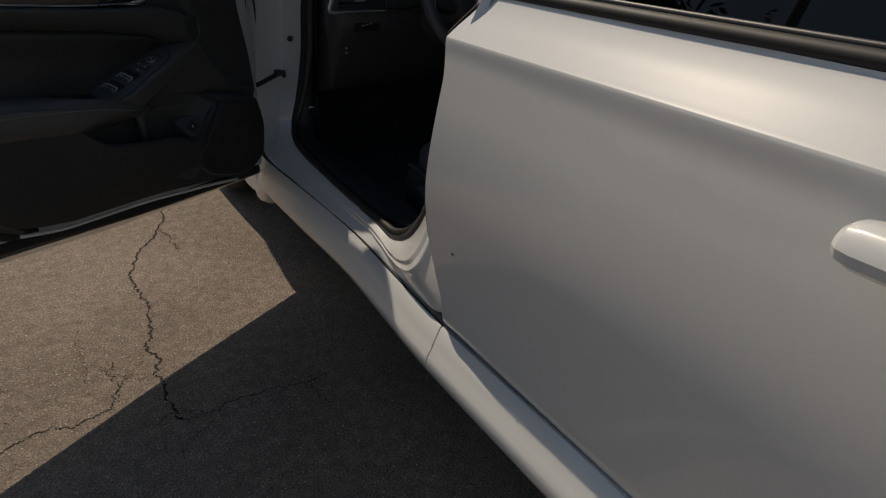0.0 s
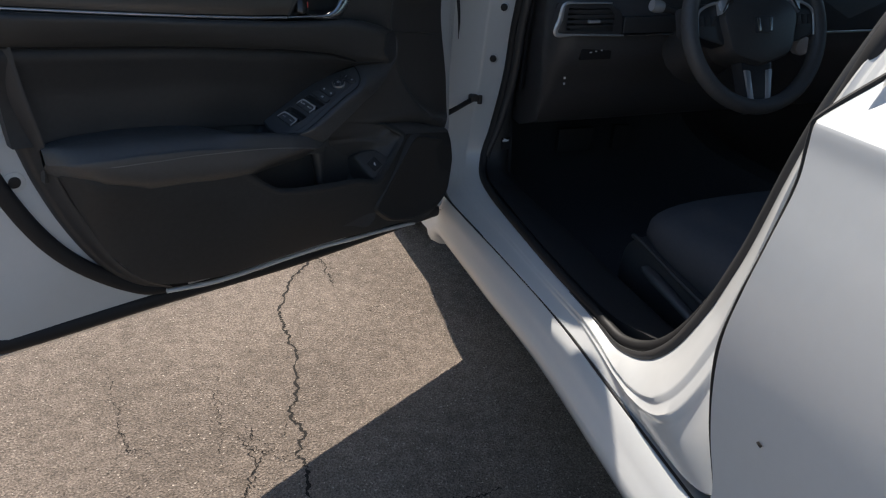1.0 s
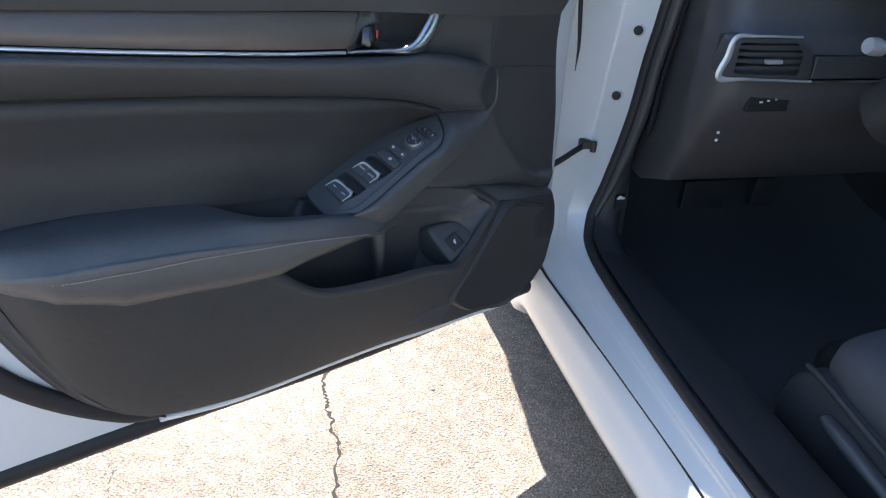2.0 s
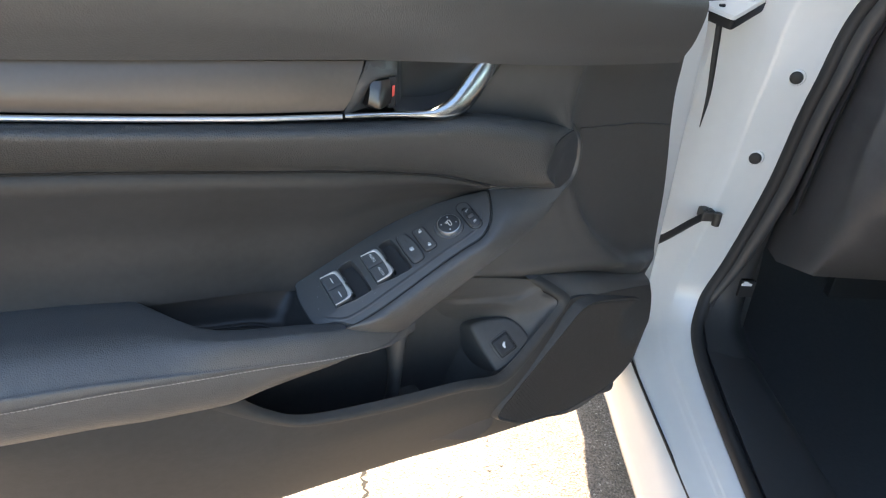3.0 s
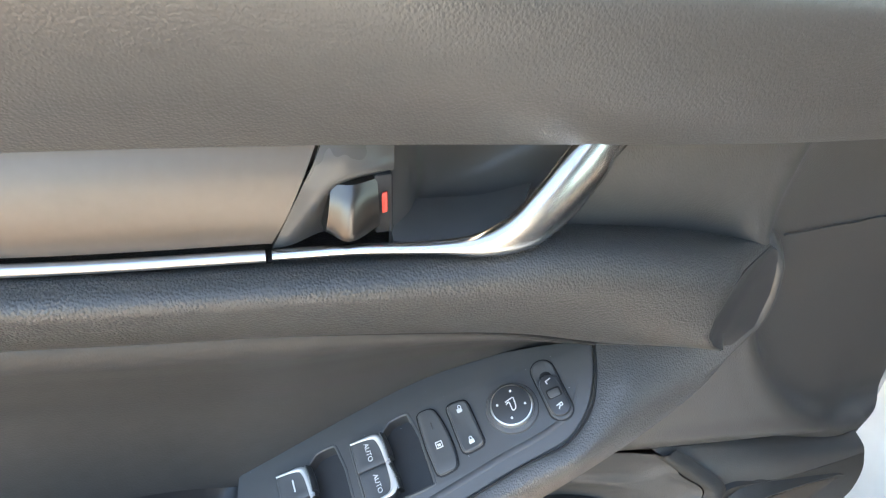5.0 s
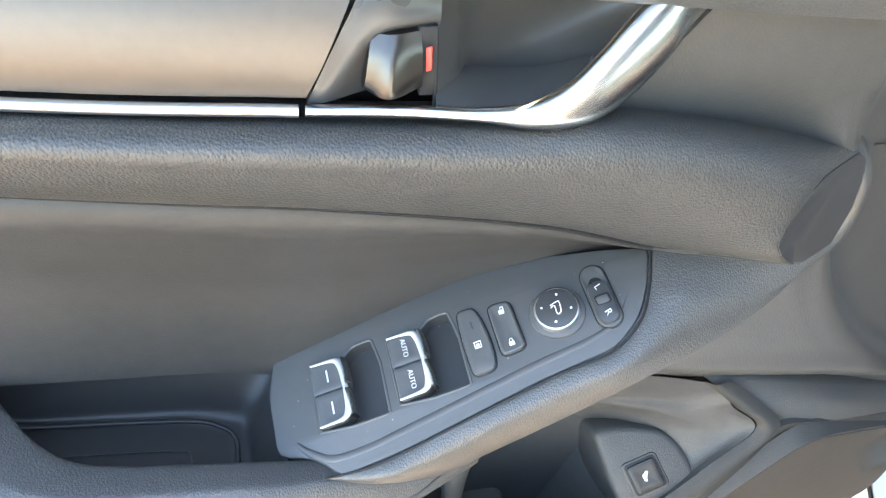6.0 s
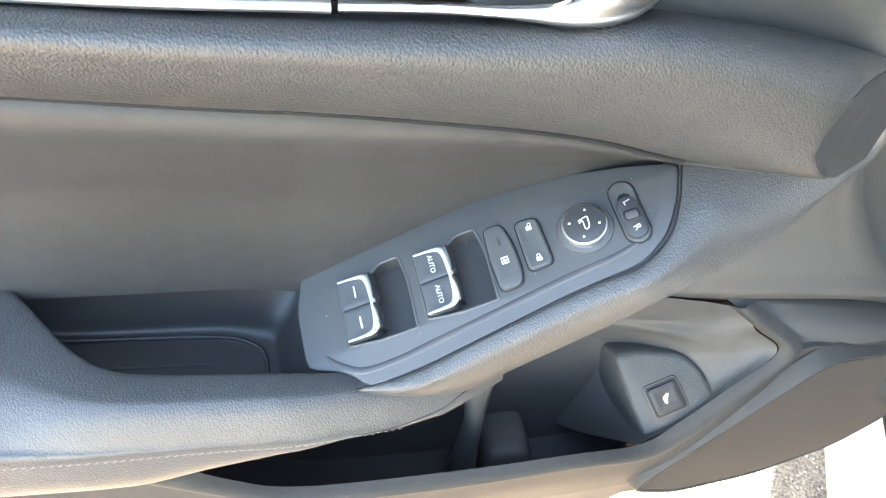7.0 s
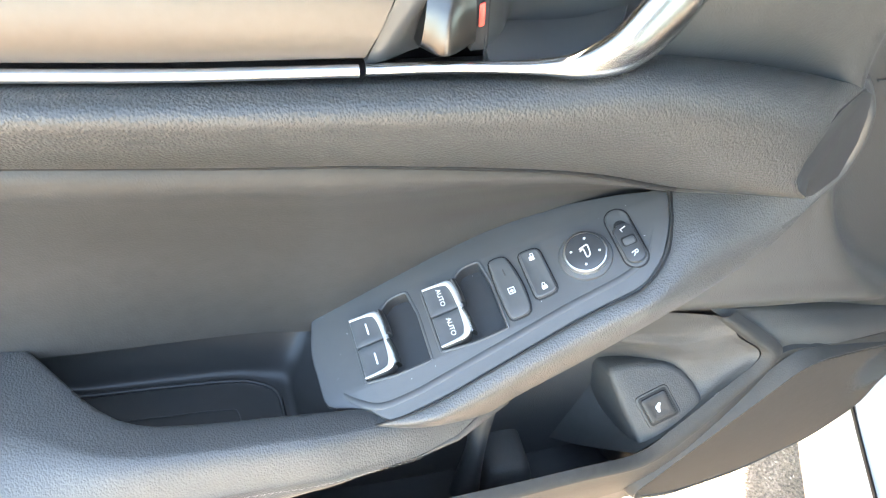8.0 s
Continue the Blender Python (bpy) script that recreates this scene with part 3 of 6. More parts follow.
# The glass is blackened as a sun block; it isn't a real tint.
patch("windscreen", [(0.06, 0.4, 0.97), (0.15, 0.0, 1.2), (0.26, -0.4, 1.4)], mirrored([(0.06, 0.4, 0.97), (0.15, 0.0, 1.2), (0.26, -0.4, 1.4)]), [(0, 0), (0.25, 0.06), (0.5, 0.08), (0.75, 0.06), (1, 0)], SCREEN, car, "windscreen blackened to block sun from the cabin", 12, 14, (0, 1, 0), 0.004)
rear_glass = patch("rear_window", [(0.26, -1.85, 1.4), (0.22, -2.3, 1.2), (0.2, -2.6, 1.05)], mirrored([(0.26, -1.85, 1.4), (0.22, -2.3, 1.2), (0.2, -2.6, 1.05)]), [(0, 0), (0.5, 0.05), (1, 0)], TINTED, car, "", 12, 10, (0, -1, 0), 0.004)
side_glass = patch("side_window", mirrored([(0.25, -0.35, 1.37), (0.28, -1.0, 1.43), (0.24, -2.0, 1.36)]), mirrored([(0.07, 0.1, 0.98), (0.07, -1.0, 0.98), (0.08, -2.2, 0.98)]), [(0, 0), (0.5, 0.02), (1, 0)], GLASS, car, "", 12, 8, (1, 0, 0), 0.004)
for pane in (rear_glass, side_glass):
    pane.visible_shadow = False
patch("boot_lid", [(0.15, -2.6, 1.04), (0.16, -3.0, 1.03), (0.2, -3.45, 1.02)], mirrored([(0.15, -2.6, 1.04), (0.16, -3.0, 1.03), (0.2, -3.45, 1.02)]), [(0, 0), (0.5, 0.03), (1, 0)], PAINT, car, "", 16, 12, (0, 0, 1))
patch("rear_bumper", [(0.12, -3.4, 0.98), (0.93, -3.55, 1.0), (1.74, -3.4, 0.98)], [(0.15, -3.35, 0.28), (0.93, -3.5, 0.28), (1.71, -3.35, 0.28)], [(0, 0), (0.5, 0.06), (1, 0)], PAINT, car, "", 24, 12, (0, -1, 0))
patch("front_bumper", [(0.2, 1.28, 0.75), (0.93, 1.42, 0.76), (1.66, 1.28, 0.75)], [(0.12, 1.15, 0.2), (0.93, 1.4, 0.18), (1.74, 1.15, 0.2)], [(0, 0), (0.5, 0.08), (1, 0)], PAINT, car, "", 24, 12, (0, 1, 0))
for x in (0.112, WIDE - 0.112):
    for y in (0.72, -2.1):
        turn = Matrix.Translation((x, y, 0.325)) @ pose(0, 0, 0, 0, 90, 0)
        tyre = sweep("wheel", [turn @ Vector((0.265 * math.cos(a), 0.265 * math.sin(a), 0)) for a in np.linspace(0, 2 * math.pi, 49)], (0.06, 0.11), RUBBER, car, "black tyre on alloy wheel", n=49, sides=12, up=(1, 0, 0), caps=False)
        slab("rim", [(0.22 * math.cos(a), 0.22 * math.sin(a)) for a in np.linspace(0, 2 * math.pi, 40, endpoint=False)], -0.09, 0.09, 0.02, ALLOY, tyre, turn)

# Cabin floor, firewall and inner sill cover.
patch("cabin_floor", [(0.06, 0.45, 0.5), (0.06, 0.25, 0.28), (0.06, -0.3, 0.25), (0.06, -2.0, 0.27)], [(1.8, 0.45, 0.5), (1.8, 0.25, 0.28), (1.8, -0.3, 0.25), (1.8, -2.0, 0.27)], [(0, 0), (0.4, 0.0), (0.5, 0.15), (0.6, 0.0), (1, 0)], CARPET, car, "black carpeted cabin floor", 40, 24, (0, 0, 1))
patch("firewall", [(0.1, 0.42, 0.98), (0.93, 0.45, 0.98), (1.76, 0.42, 0.98)], [(0.1, 0.44, 0.2), (0.93, 0.44, 0.2), (1.76, 0.44, 0.2)], [(0, 0), (1, 0)], DARK, car, "", 12, 6, (0, -1, 0))
patch("rear_bulkhead", [(0.1, -2.2, 1.1), (1.76, -2.2, 1.1)], [(0.1, -2.1, 0.2), (1.76, -2.1, 0.2)], [(0, 0), (1, 0)], CARPET, car, "", 6, 6, (0, 1, 0))
patch("sill_cover", [(0.108, 0.02, 0.403), (0.093, -0.3, 0.395), (0.09, -0.6, 0.397), (0.095, -0.74, 0.425)], [(0.205, 0.03, 0.36), (0.21, -0.3, 0.365), (0.21, -0.6, 0.365), (0.21, -0.8, 0.37)], [(0, 0), (0.2, 0.004), (0.8, 0.008), (1, 0)], KICK, car, "black plastic inner sill cover", 40, 10, (0, 0, 1), 0.08)
patch("kick_panel", [(0.19, 0.42, 0.72), (0.2, 0.2, 0.7), (0.21, 0.15, 0.62)], [(0.21, 0.42, 0.3), (0.21, 0.2, 0.33), (0.215, 0.11, 0.35)], [(0, 0), (0.5, 0.006), (1, 0)], KICK, car, "black plastic kick panel", 16, 10, (1, 0, 0), 0.01)
net("seal_trim", [[(0.18, 0.05, 0.95), (0.166, 0.075, 0.8), (0.158, 0.09, 0.65), (0.138, 0.094, 0.52), (0.118, 0.08, 0.44), (0.108, -0.01, 0.4)], [(0.215, 0.07, 0.95), (0.205, 0.08, 0.8), (0.2, 0.09, 0.65), (0.185, 0.085, 0.5), (0.17, 0.07, 0.42), (0.16, 0.0, 0.385)], [(0.25, 0.2, 0.95), (0.24, 0.2, 0.8), (0.235, 0.2, 0.65), (0.225, 0.16, 0.5), (0.215, 0.12, 0.37), (0.205, 0.0, 0.36)]], KICK, car, "black plastic trim beside the door seal", 40, 12, (0.01, 0.02, 0))
box("bonnet_release", (0.024, 0.01, 0.03), (0.178, 0.078, 0.47), DARK, car, "black bonnet release lever", 0.004)
mark = Matrix.Translation((0.172, 0.069, 0.481)) @ pose(0, 0, 0, 90, 0, 0)
slab("release_symbol", [(-0.008, -0.002), (0.009, -0.002), (0.009, 0.002), (0.004, 0.003), (0.001, 0.006), (-0.006, 0.006), (-0.004, 0.003), (-0.008, 0.002)], 0, 0.001, 0.0003, WHITE_MARK, car, mark)
patch("pillar_trim", [(0.19, 0.045, 0.62), (0.196, 0.032, 0.8), (0.216, 0.0, 0.95), (0.285, -0.2, 1.16)], [(0.22, 0.1, 0.62), (0.22, 0.08, 0.8), (0.24, 0.05, 0.95), (0.33, -0.2, 1.22)], [(0, 0), (0.5, 0.01), (1, 0)], KICK, car, "black pillar trim", 20, 8, (0, -1, 0), 0.01)
patch("parcel_side", [(0.2, -0.72, 0.42), (0.2, -0.9, 0.7), (0.22, -1.0, 1.0)], [(0.22, -0.95, 0.3), (0.22, -1.1, 0.7), (0.24, -1.1, 1.0)], [(0, 0), (1, 0)], HARD, car, "", 14, 6, (1, 0, 0), 0.02)

# ---- rear door ----
rear_door = thing("rear_door", "closed white rear car door with black window strip", "car door")
SKIN = [(0.006, 0.358), (-0.009, 0.385), (-0.014, 0.43), (-0.019, 0.49), (-0.026, 0.56), (-0.031, 0.63), (-0.03, 0.7), (-0.023, 0.77), (-0.012, 0.83), (-0.005, 0.865), (-0.003, 0.885), (-0.0015, 0.8925), (0.002, 0.8965), (0.018, 0.9125), (0.037, 0.932), (0.053, 0.951), (0.056, 0.958)]
EDGE_Z = [0.358, 0.4, 0.5, 0.6, 0.68, 0.75, 0.83, 0.88, 0.9, 0.958]
EDGE_Y = [-1.022, -1.05, -1.02, -1.008, -1.018, -1.03, -1.035, -1.026, -1.026, -1.06]
skin_rows = []
for k in range(60):
    f = (k / 59) ** 1.3
    row = []
    for x, z in SKIN:
        y0 = np.interp(z, EDGE_Z, EDGE_Y)
        row.append((x, y0 + (-2.0 - y0) * f, z + 0.012 * f * (z > 0.87)))
    if k == 0:
        skin_rows.append([(x + (0.03 if z < 0.88 else 0.008), y, z) for x, y, z in row])
        skin_rows.append([(x + 0.004, y + 0.0012, z) for x, y, z in row])
        row = [(x, y - 0.003, z) for x, y, z in row]
    skin_rows.append(row)
fine = [curve(r, 81) for r in skin_rows]
link("door_skin", np.vstack(fine), grid_faces(len(fine), 81), PAINT, rear_door, "white painted rear door skin", 30)
# A black strip stands in for the shade inside the gap.
gap_line = [(np.interp(z, [q[1] for q in SKIN], [q[0] for q in SKIN]) + 0.009, y + 0.003, z) for z, y in zip(EDGE_Z, EDGE_Y)]
sweep("edge_gap", gap_line, (0.004, 0.006), DARK, rear_door, "dark strip for the shade in the door gap", n=60, sides=8, up=(1, 0, 0))
sweep("window_strip", [(0.063, -1.06, 0.962), (0.063, -1.4, 0.968), (0.065, -2.0, 0.98)], (0.011, 0.01), RUBBER, rear_door, "black rubber window strip", n=30, up=(0, 0, 1))
sweep("strip_bead", [(0.069, -1.06, 0.974), (0.069, -1.4, 0.979), (0.071, -2.0, 0.991)], (0.004, 0.004), HARD, rear_door, "", n=30, up=(0, 0, 1))
pane = patch("rear_side_window", [(0.25, -1.08, 1.41), (0.26, -1.5, 1.42), (0.24, -2.0, 1.36)], [(0.078, -1.06, 0.97), (0.078, -1.5, 0.975), (0.08, -2.0, 0.985)], [(0, 0), (0.5, 0.02), (1, 0)], TINTED, rear_door, "dark tinted window", 12, 10, (-1, 0, 0), 0.004)
pane.visible_shadow = False
sweep("window_frame", [(0.085, -1.05, 0.97), (0.17, -1.06, 1.2), (0.245, -1.07, 1.41)], (0.02, 0.012), DARK, rear_door, "black window frame", n=14, up=(1, 0, 0))
handle_rows = []
for y, f in ((-1.727, 0.25), (-1.729, 0.6), (-1.735, 0.85), (-1.748, 1.0), (-1.8, 1.05), (-1.86, 1.05), (-1.92, 0.95), (-1.95, 0.6)):
    ctrl = [(-0.026, 0.872), (-0.044, 0.874), (-0.054, 0.8715), (-0.0565, 0.8695), (-0.0635, 0.862), (-0.067, 0.852), (-0.0655, 0.842), (-0.058, 0.836), (-0.044, 0.836), (-0.026, 0.838)]
    handle_rows.append([(-0.026 + (x + 0.026) * (0.55 + 0.45 * f), y, 0.855 + (z - 0.855) * f - (y + 1.727) * 0.03) for x, z in ctrl])
handle = loft("door_handle", handle_rows, PAINT, rear_door, "white painted pull handle", 24)
slab("stone_chip", rounded([(-0.003, -0.002), (0.002, -0.004), (0.003, 0.003), (-0.001, 0.005)], 0.001), 0, 0.0006, 0.0002, STEEL, rear_door, Matrix.Translation((-0.0275, -1.103, 0.55)) @ pose(0, 0, 0, 0, -90, 0))

# ---- dashboard ----
dash = thing("dashboard", "black dashboard with silver-framed air vent", "dashboard")
DASH = [(0.42, 0.985), (0.1, 0.99), (-0.1, 0.965), (-0.155, 0.93), (-0.15, 0.895), (-0.165, 0.87), (-0.175, 0.86), (-0.165, 0.79), (-0.17, 0.78), (-0.15, 0.73), (-0.12, 0.7), (-0.1, 0.66), (-0.02, 0.56), (0.08, 0.52), (0.4, 0.54)]
sections = []
for x, k in ((0.156, 0.3), (0.158, 0.55), (0.163, 0.74), (0.172, 0.88), (0.186, 0.96), (0.21, 1.0), (0.4, 1.02), (0.7, 1.0), (0.93, 1.05), (1.2, 1.0), (1.66, 1.0), (1.69, 0.8)):
    ys = [0.15 + (y - 0.15) * k for y, z in DASH]
    sections.append([(x + max(0, 0.212 - x) * min(1, max(0, (v + 0.1) / 0.08)), v, 0.76 + (z - 0.76) * min(1, k + 0.06)) for v, (y, z) in zip(ys, DASH)])
loft("dash_body", sections, CABIN, dash, "black soft-touch dashboard shell", 55)
ventm = Matrix.Translation((0.0, -0.182, 0.0)) @ pose(0, 0, 0, 90, 0, 0)
frame_out = rounded([(0.15, 0.803), (0.31, 0.797), (0.302, 0.845), (0.272, 0.862), (0.166, 0.863)], 0.012)
slab("vent_frame", frame_out, -0.03, 0.006, 0.004, HARD, dash, ventm, "black vent frame", holes=[rounded([(0.172, 0.81), (0.282, 0.806), (0.284, 0.838), (0.268, 0.855), (0.172, 0.856)], 0.006)])
slab("vent_cavity", rounded([(0.17, 0.806), (0.29, 0.802), (0.285, 0.85), (0.172, 0.858)], 0.004), -0.05, -0.022, 0.002, DARK, dash, ventm)
for n in range(4):
    box("vent_slat", (0.115, 0.03, 0.005), (0.23, -0.168, 0.817 + 0.0105 * n), HARD, dash, "", 0.0015, pose(0, 0, 0, 0, 0, 0))
sweep("vent_edge", [(0.272, -0.188, 0.864), (0.2, -0.188, 0.865), (0.163, -0.188, 0.863), (0.156, -0.188, 0.835), (0.15, -0.188, 0.804), (0.2, -0.188, 0.801), (0.31, -0.188, 0.797)], [(0.002, 0.003), (0.002, 0.003), (0.004, 0.003), (0.006, 0.003), (0.005, 0.003), (0.0025, 0.003), (0.002, 0.003)], SILVER, dash, "silver vent edge", n=60, sides=8, up=(0, 1, 0))
box("vent_tab", (0.026, 0.01, 0.006), (0.235, -0.188, 0.828), SILVER, dash, "silver vent tab", 0.002)
box("dash_trim", (0.15, 0.02, 0.034), (0.385, -0.176, 0.818), HARD, dash, "dark dash inlay", 0.004)
box("dash_trim_line", (0.16, 0.022, 0.004), (0.385, -0.178, 0.797), CHROME, dash, "", 0.001)
box("switch_bank", (0.075, 0.02, 0.03), (0.265, -0.155, 0.757), DARK, dash, "black switch bank", 0.004)
for n, w in enumerate((0.008, 0.006, 0.005)):
    box("switch_symbol", (w * 0.7, 0.002, 0.0025), (0.25 + 0.013 * n, -0.1665, 0.758 + 0.002 * n), WHITE_MARK, dash, "", 0.0006)
for z in (0.694, 0.681):
    box("button_symbol", (0.0045, 0.002, 0.0045), (0.215, -0.128, z), WHITE_MARK, dash, "", 0.0006)
box("radio_panel", (0.3, 0.03, 0.13), (0.93, -0.17, 0.86), GLOSS, dash, "glossy black centre panel", 0.008)
box("radio_trim", (0.34, 0.03, 0.006), (0.93, -0.178, 0.79), CHROME, dash, "", 0.002)
slab("dial", [(0.022 * math.cos(a), 0.022 * math.sin(a)) for a in np.linspace(0, 2 * math.pi, 28, endpoint=False)], 0, 0.02, 0.004, SILVER, dash, Matrix.Translation((0.8, -0.18, 0.76)) @ pose(0, 0, 0, 90, 0, 0), "silver rotary dial")
slab("instrument_hood", rounded([(0.34, -0.26), (0.68, -0.26), (0.7, 0.05), (0.32, 0.05)], 0.05), 0.93, 0.985, 0.02, SOFT, dash)

# ---- steering wheel ----
wheel_m = Matrix.Translation((0.502, -0.36, 0.842)) @ pose(0, 0, 0, 66, 0, 0)
steer = thing("steering_wheel", "black leather steering wheel with silver spokes", "steering wheel", wheel_m)
sweep("wheel_rim", [(0.157 * math.cos(a), 0.157 * math.sin(a), 0) for a in np.linspace(0, 2 * math.pi, 65)], (0.0155, 0.0175), RIM, steer, "black leather rim", n=97, sides=14, up=(0, 0, 1), caps=False)
slab("hub", rounded([(-0.094, 0.03), (-0.074, -0.056), (0, -0.078), (0.074, -0.056), (0.094, 0.03), (0.055, 0.06), (-0.055, 0.06)], 0.022), -0.05, 0.022, 0.014, SOFT, steer, None, "black airbag cover")
for s in (-1, 1):
    spoke = slab("spoke", rounded([(s * 0.165, 0.045), (s * 0.165, -0.01), (s * 0.08, -0.035), (s * 0.06, 0.0), (s * 0.07, 0.05)], 0.008), -0.03, 0.004, 0.006, GLOSS, steer, None, "black switch spoke")
    sweep("spoke_trim", [(s * 0.142, -0.018, 0.004), (s * 0.138, 0.03, 0.006), (s * 0.1, 0.046, 0.012), (s * 0.094, 0.03, 0.016)], (0.003, 0.0025), SILVER, spoke, "silver spoke trim", n=24, sides=8, up=(0, 0, 1))
    for k in range(3):
        slab("wheel_button", rounded([(s * (0.104 + 0.014 * k) - 0.006, 0.004), (s * (0.104 + 0.014 * k) + 0.006, 0.004), (s * (0.104 + 0.014 * k) + 0.006, 0.024), (s * (0.104 + 0.014 * k) - 0.006, 0.024)], 0.003), 0.0, 0.006, 0.0015, HARD, spoke)
low = slab("lower_spoke", rounded([(-0.04, -0.06), (0.04, -0.06), (0.026, -0.168), (-0.026, -0.168)], 0.01), -0.03, -0.002, 0.005, GLOSS, steer, None, "black lower spoke")
for s in (-1, 1):
    slab("spoke_trim", rounded([(s * 0.034, -0.082), (s * 0.02, -0.084), (s * 0.014, -0.152), (s * 0.024, -0.158)], 0.003), -0.006, 0.002, 0.0015, SILVER, low, None, "silver spoke trim")
for s in (-1, 1):
    slab("hub_cap", rounded([(s * 0.096, 0.05), (s * 0.068, 0.062), (s * 0.08, 0.034), (s * 0.094, 0.022)], 0.004), 0.0, 0.02, 0.004, SILVER, steer, None, "silver upper spoke cap")
slab("badge", rounded([(-0.021, -0.015), (0.021, -0.015), (0.024, 0.017), (-0.024, 0.017)], 0.005), 0.02, 0.0245, 0.0012, GLOSS, steer, None, "plain dark badge plate")
for s in (-1, 1):
    slab("badge_bar", [(s * 0.013 - 0.003, -0.012), (s * 0.013 + 0.003, -0.012), (s * 0.015 + 0.003, 0.014), (s * 0.015 - 0.003, 0.014)], 0.0245, 0.027, 0.0008, CHROME, steer, None, "plain chrome bar")
column = sweep("column", [(0, 0, -0.02), (0, 0, -0.09), (0, -0.01, -0.2)], [(0.06, 0.05), (0.07, 0.06), (0.08, 0.07)], HARD, steer, "black steering column cover", n=14, sides=16, up=(0, 1, 0))
stalk = sweep("indicator_stalk", [(-0.04, 0.03, -0.08), (-0.12, 0.05, -0.075), (-0.165, 0.06, -0.07)], [(0.006, 0.006), (0.007, 0.007), (0.009, 0.009)], HARD, steer, "black indicator stalk", n=20, sides=12, up=(0, 0, 1))
sweep("stalk_end", [(-0.165, 0.06, -0.07), (-0.178, 0.0625, -0.069), (-0.19, 0.064, -0.068)], [(0.011, 0.011), (0.013, 0.013), (0.011, 0.011)], SILVER, stalk, "silver stalk end", n=10, sides=14, up=(0, 0, 1))
sweep("wiper_stalk", [(0.04, 0.03, -0.08), (0.12, 0.06, -0.075), (0.19, 0.075, -0.07)], (0.008, 0.008), SILVER, steer, "wiper stalk", n=16, sides=10, up=(0, 0, 1))

# ---- driver's seat ----
seat = thing("driver_seat", "black cloth driver seat with side lever", "car seat")


def oval(cx, y, cz, wx, wz, n=28, p=3.2):
    out = []
    for a in np.linspace(0, 2 * math.pi, n, endpoint=False):
        c, s = math.cos(a), math.sin(a)
        out.append((cx + wx * math.copysign(abs(c) ** (2 / p), c), y, cz + wz * math.copysign(abs(s) ** (2 / p), s)))
    return out


cushion = [oval(0.53, y, z, w, h) for y, z, w, h in ((-0.425, 0.462, 0.19, 0.018), (-0.43, 0.462, 0.235, 0.04), (-0.45, 0.462, 0.262, 0.058), (-0.5, 0.463, 0.272, 0.068), (-0.65, 0.463, 0.275, 0.078), (-0.85, 0.46, 0.265, 0.085), (-0.95, 0.46, 0.23, 0.06))]
loft("cushion", cushion, CLOTH, seat, "black cloth seat cushion", 50)
back_s = []
for f in np.linspace(0, 1, 9):
    back_s.append([(x, -0.88 - 0.24 * f + (zz - 0.5) * 1.0, 0.52 + 0.62 * f) for x, _, zz in oval(0.53, 0, 0.5, 0.25 - 0.05 * f**2, 0.075)])
loft("backrest", back_s, CLOTH, seat, "black cloth backrest", 50)
loft("headrest", [[(x, -1.14 + (zz - 0.5) - 0.1 * (z - 1.17), z) for x, _, zz in oval(0.53, 0, 0.5, w, 0.05)] for z, w in ((1.17, 0.08), (1.19, 0.12), (1.27, 0.125), (1.34, 0.1), (1.355, 0.06))], CLOTH, seat)
shield_at = Matrix(((0, 0, -1, 0.285), (1, 0, 0, 0), (0, 1, 0, 0), (0, 0, 0, 1)))
slab("side_shield", rounded([(-0.425, 0.27), (-0.39, 0.33), (-0.405, 0.41), (-0.44, 0.446), (-0.6, 0.43), (-0.92, 0.4), (-0.92, 0.28), (-0.6, 0.255)], 0.03), 0, 0.035, 0.012, HARD, seat, shield_at, "black plastic seat side cover")
sweep("shield_rim", [(0.252, -0.43, 0.442), (0.25, -0.47, 0.443), (0.25, -0.6, 0.427), (0.252, -0.9, 0.4)], (0.005, 0.005), HARD, seat, "", n=30, sides=8, up=(1, 0, 0))
sweep("height_lever", [(0.243, -0.5, 0.404), (0.238, -0.54, 0.404), (0.238, -0.63, 0.393), (0.245, -0.72, 0.373)], [(0.006, 0.01), (0.009, 0.014), (0.008, 0.012), (0.007, 0.009)], PLATE, seat, "dark grey height lever", n=30, sides=12, up=(1, 0, 0))
for x in (0.34, 0.72):
    box("seat_rail", (0.04, 0.66, 0.06), (x, -0.73, 0.285), STEEL, seat, "", 0.006)
box("seat_base", (0.42, 0.6, 0.12), (0.53, -0.65, 0.37), DARK, seat, "", 0.02)
for n, (x, w) in enumerate(((0.45, 0.11), (0.6, 0.05))):
    pedal = box("pedal", (w, 0.02, 0.07), (x, 0.2, 0.42), RUBBER, car, "black rubber pedal", 0.005, None)

# ---- front door, standing open ----
# Its own axes: x from the hinge to the latch, y towards the cabin, z up.
front_door = thing("front_door", "open white front car door with black inner panel", "car door", pose(0, 0, 0, 0, 0, 208))

# Painted shell: an inner sheet with a flange, and the outer skin.
SHELL = [(0.02, 0.40), (0.03, 0.352), (0.08, 0.338), (0.46, 0.362), (0.76, 0.392), (1.0, 0.41), (1.035, 0.43), (1.05, 0.5), (1.062, 0.62), (1.06, 0.75), (1.04, 0.86), (1.045, 0.98), (1.04, 1.03), (0.7, 1.0), (0.3, 0.975), (0.06, 0.965), (0.03, 0.9), (0.022, 0.7), (0.016, 0.55)]
shell_loop = rounded(SHELL, 0.03, 3)
flip = Matrix(((1, 0, 0, 0), (0, 0, 1, 0), (0, 1, 0, 0), (0, 0, 0, 1)))
shell = slab("door_shell", shell_loop, -0.06, 0.008, 0.012, PAINT, front_door, flip, "white painted inner shell")
outer = []
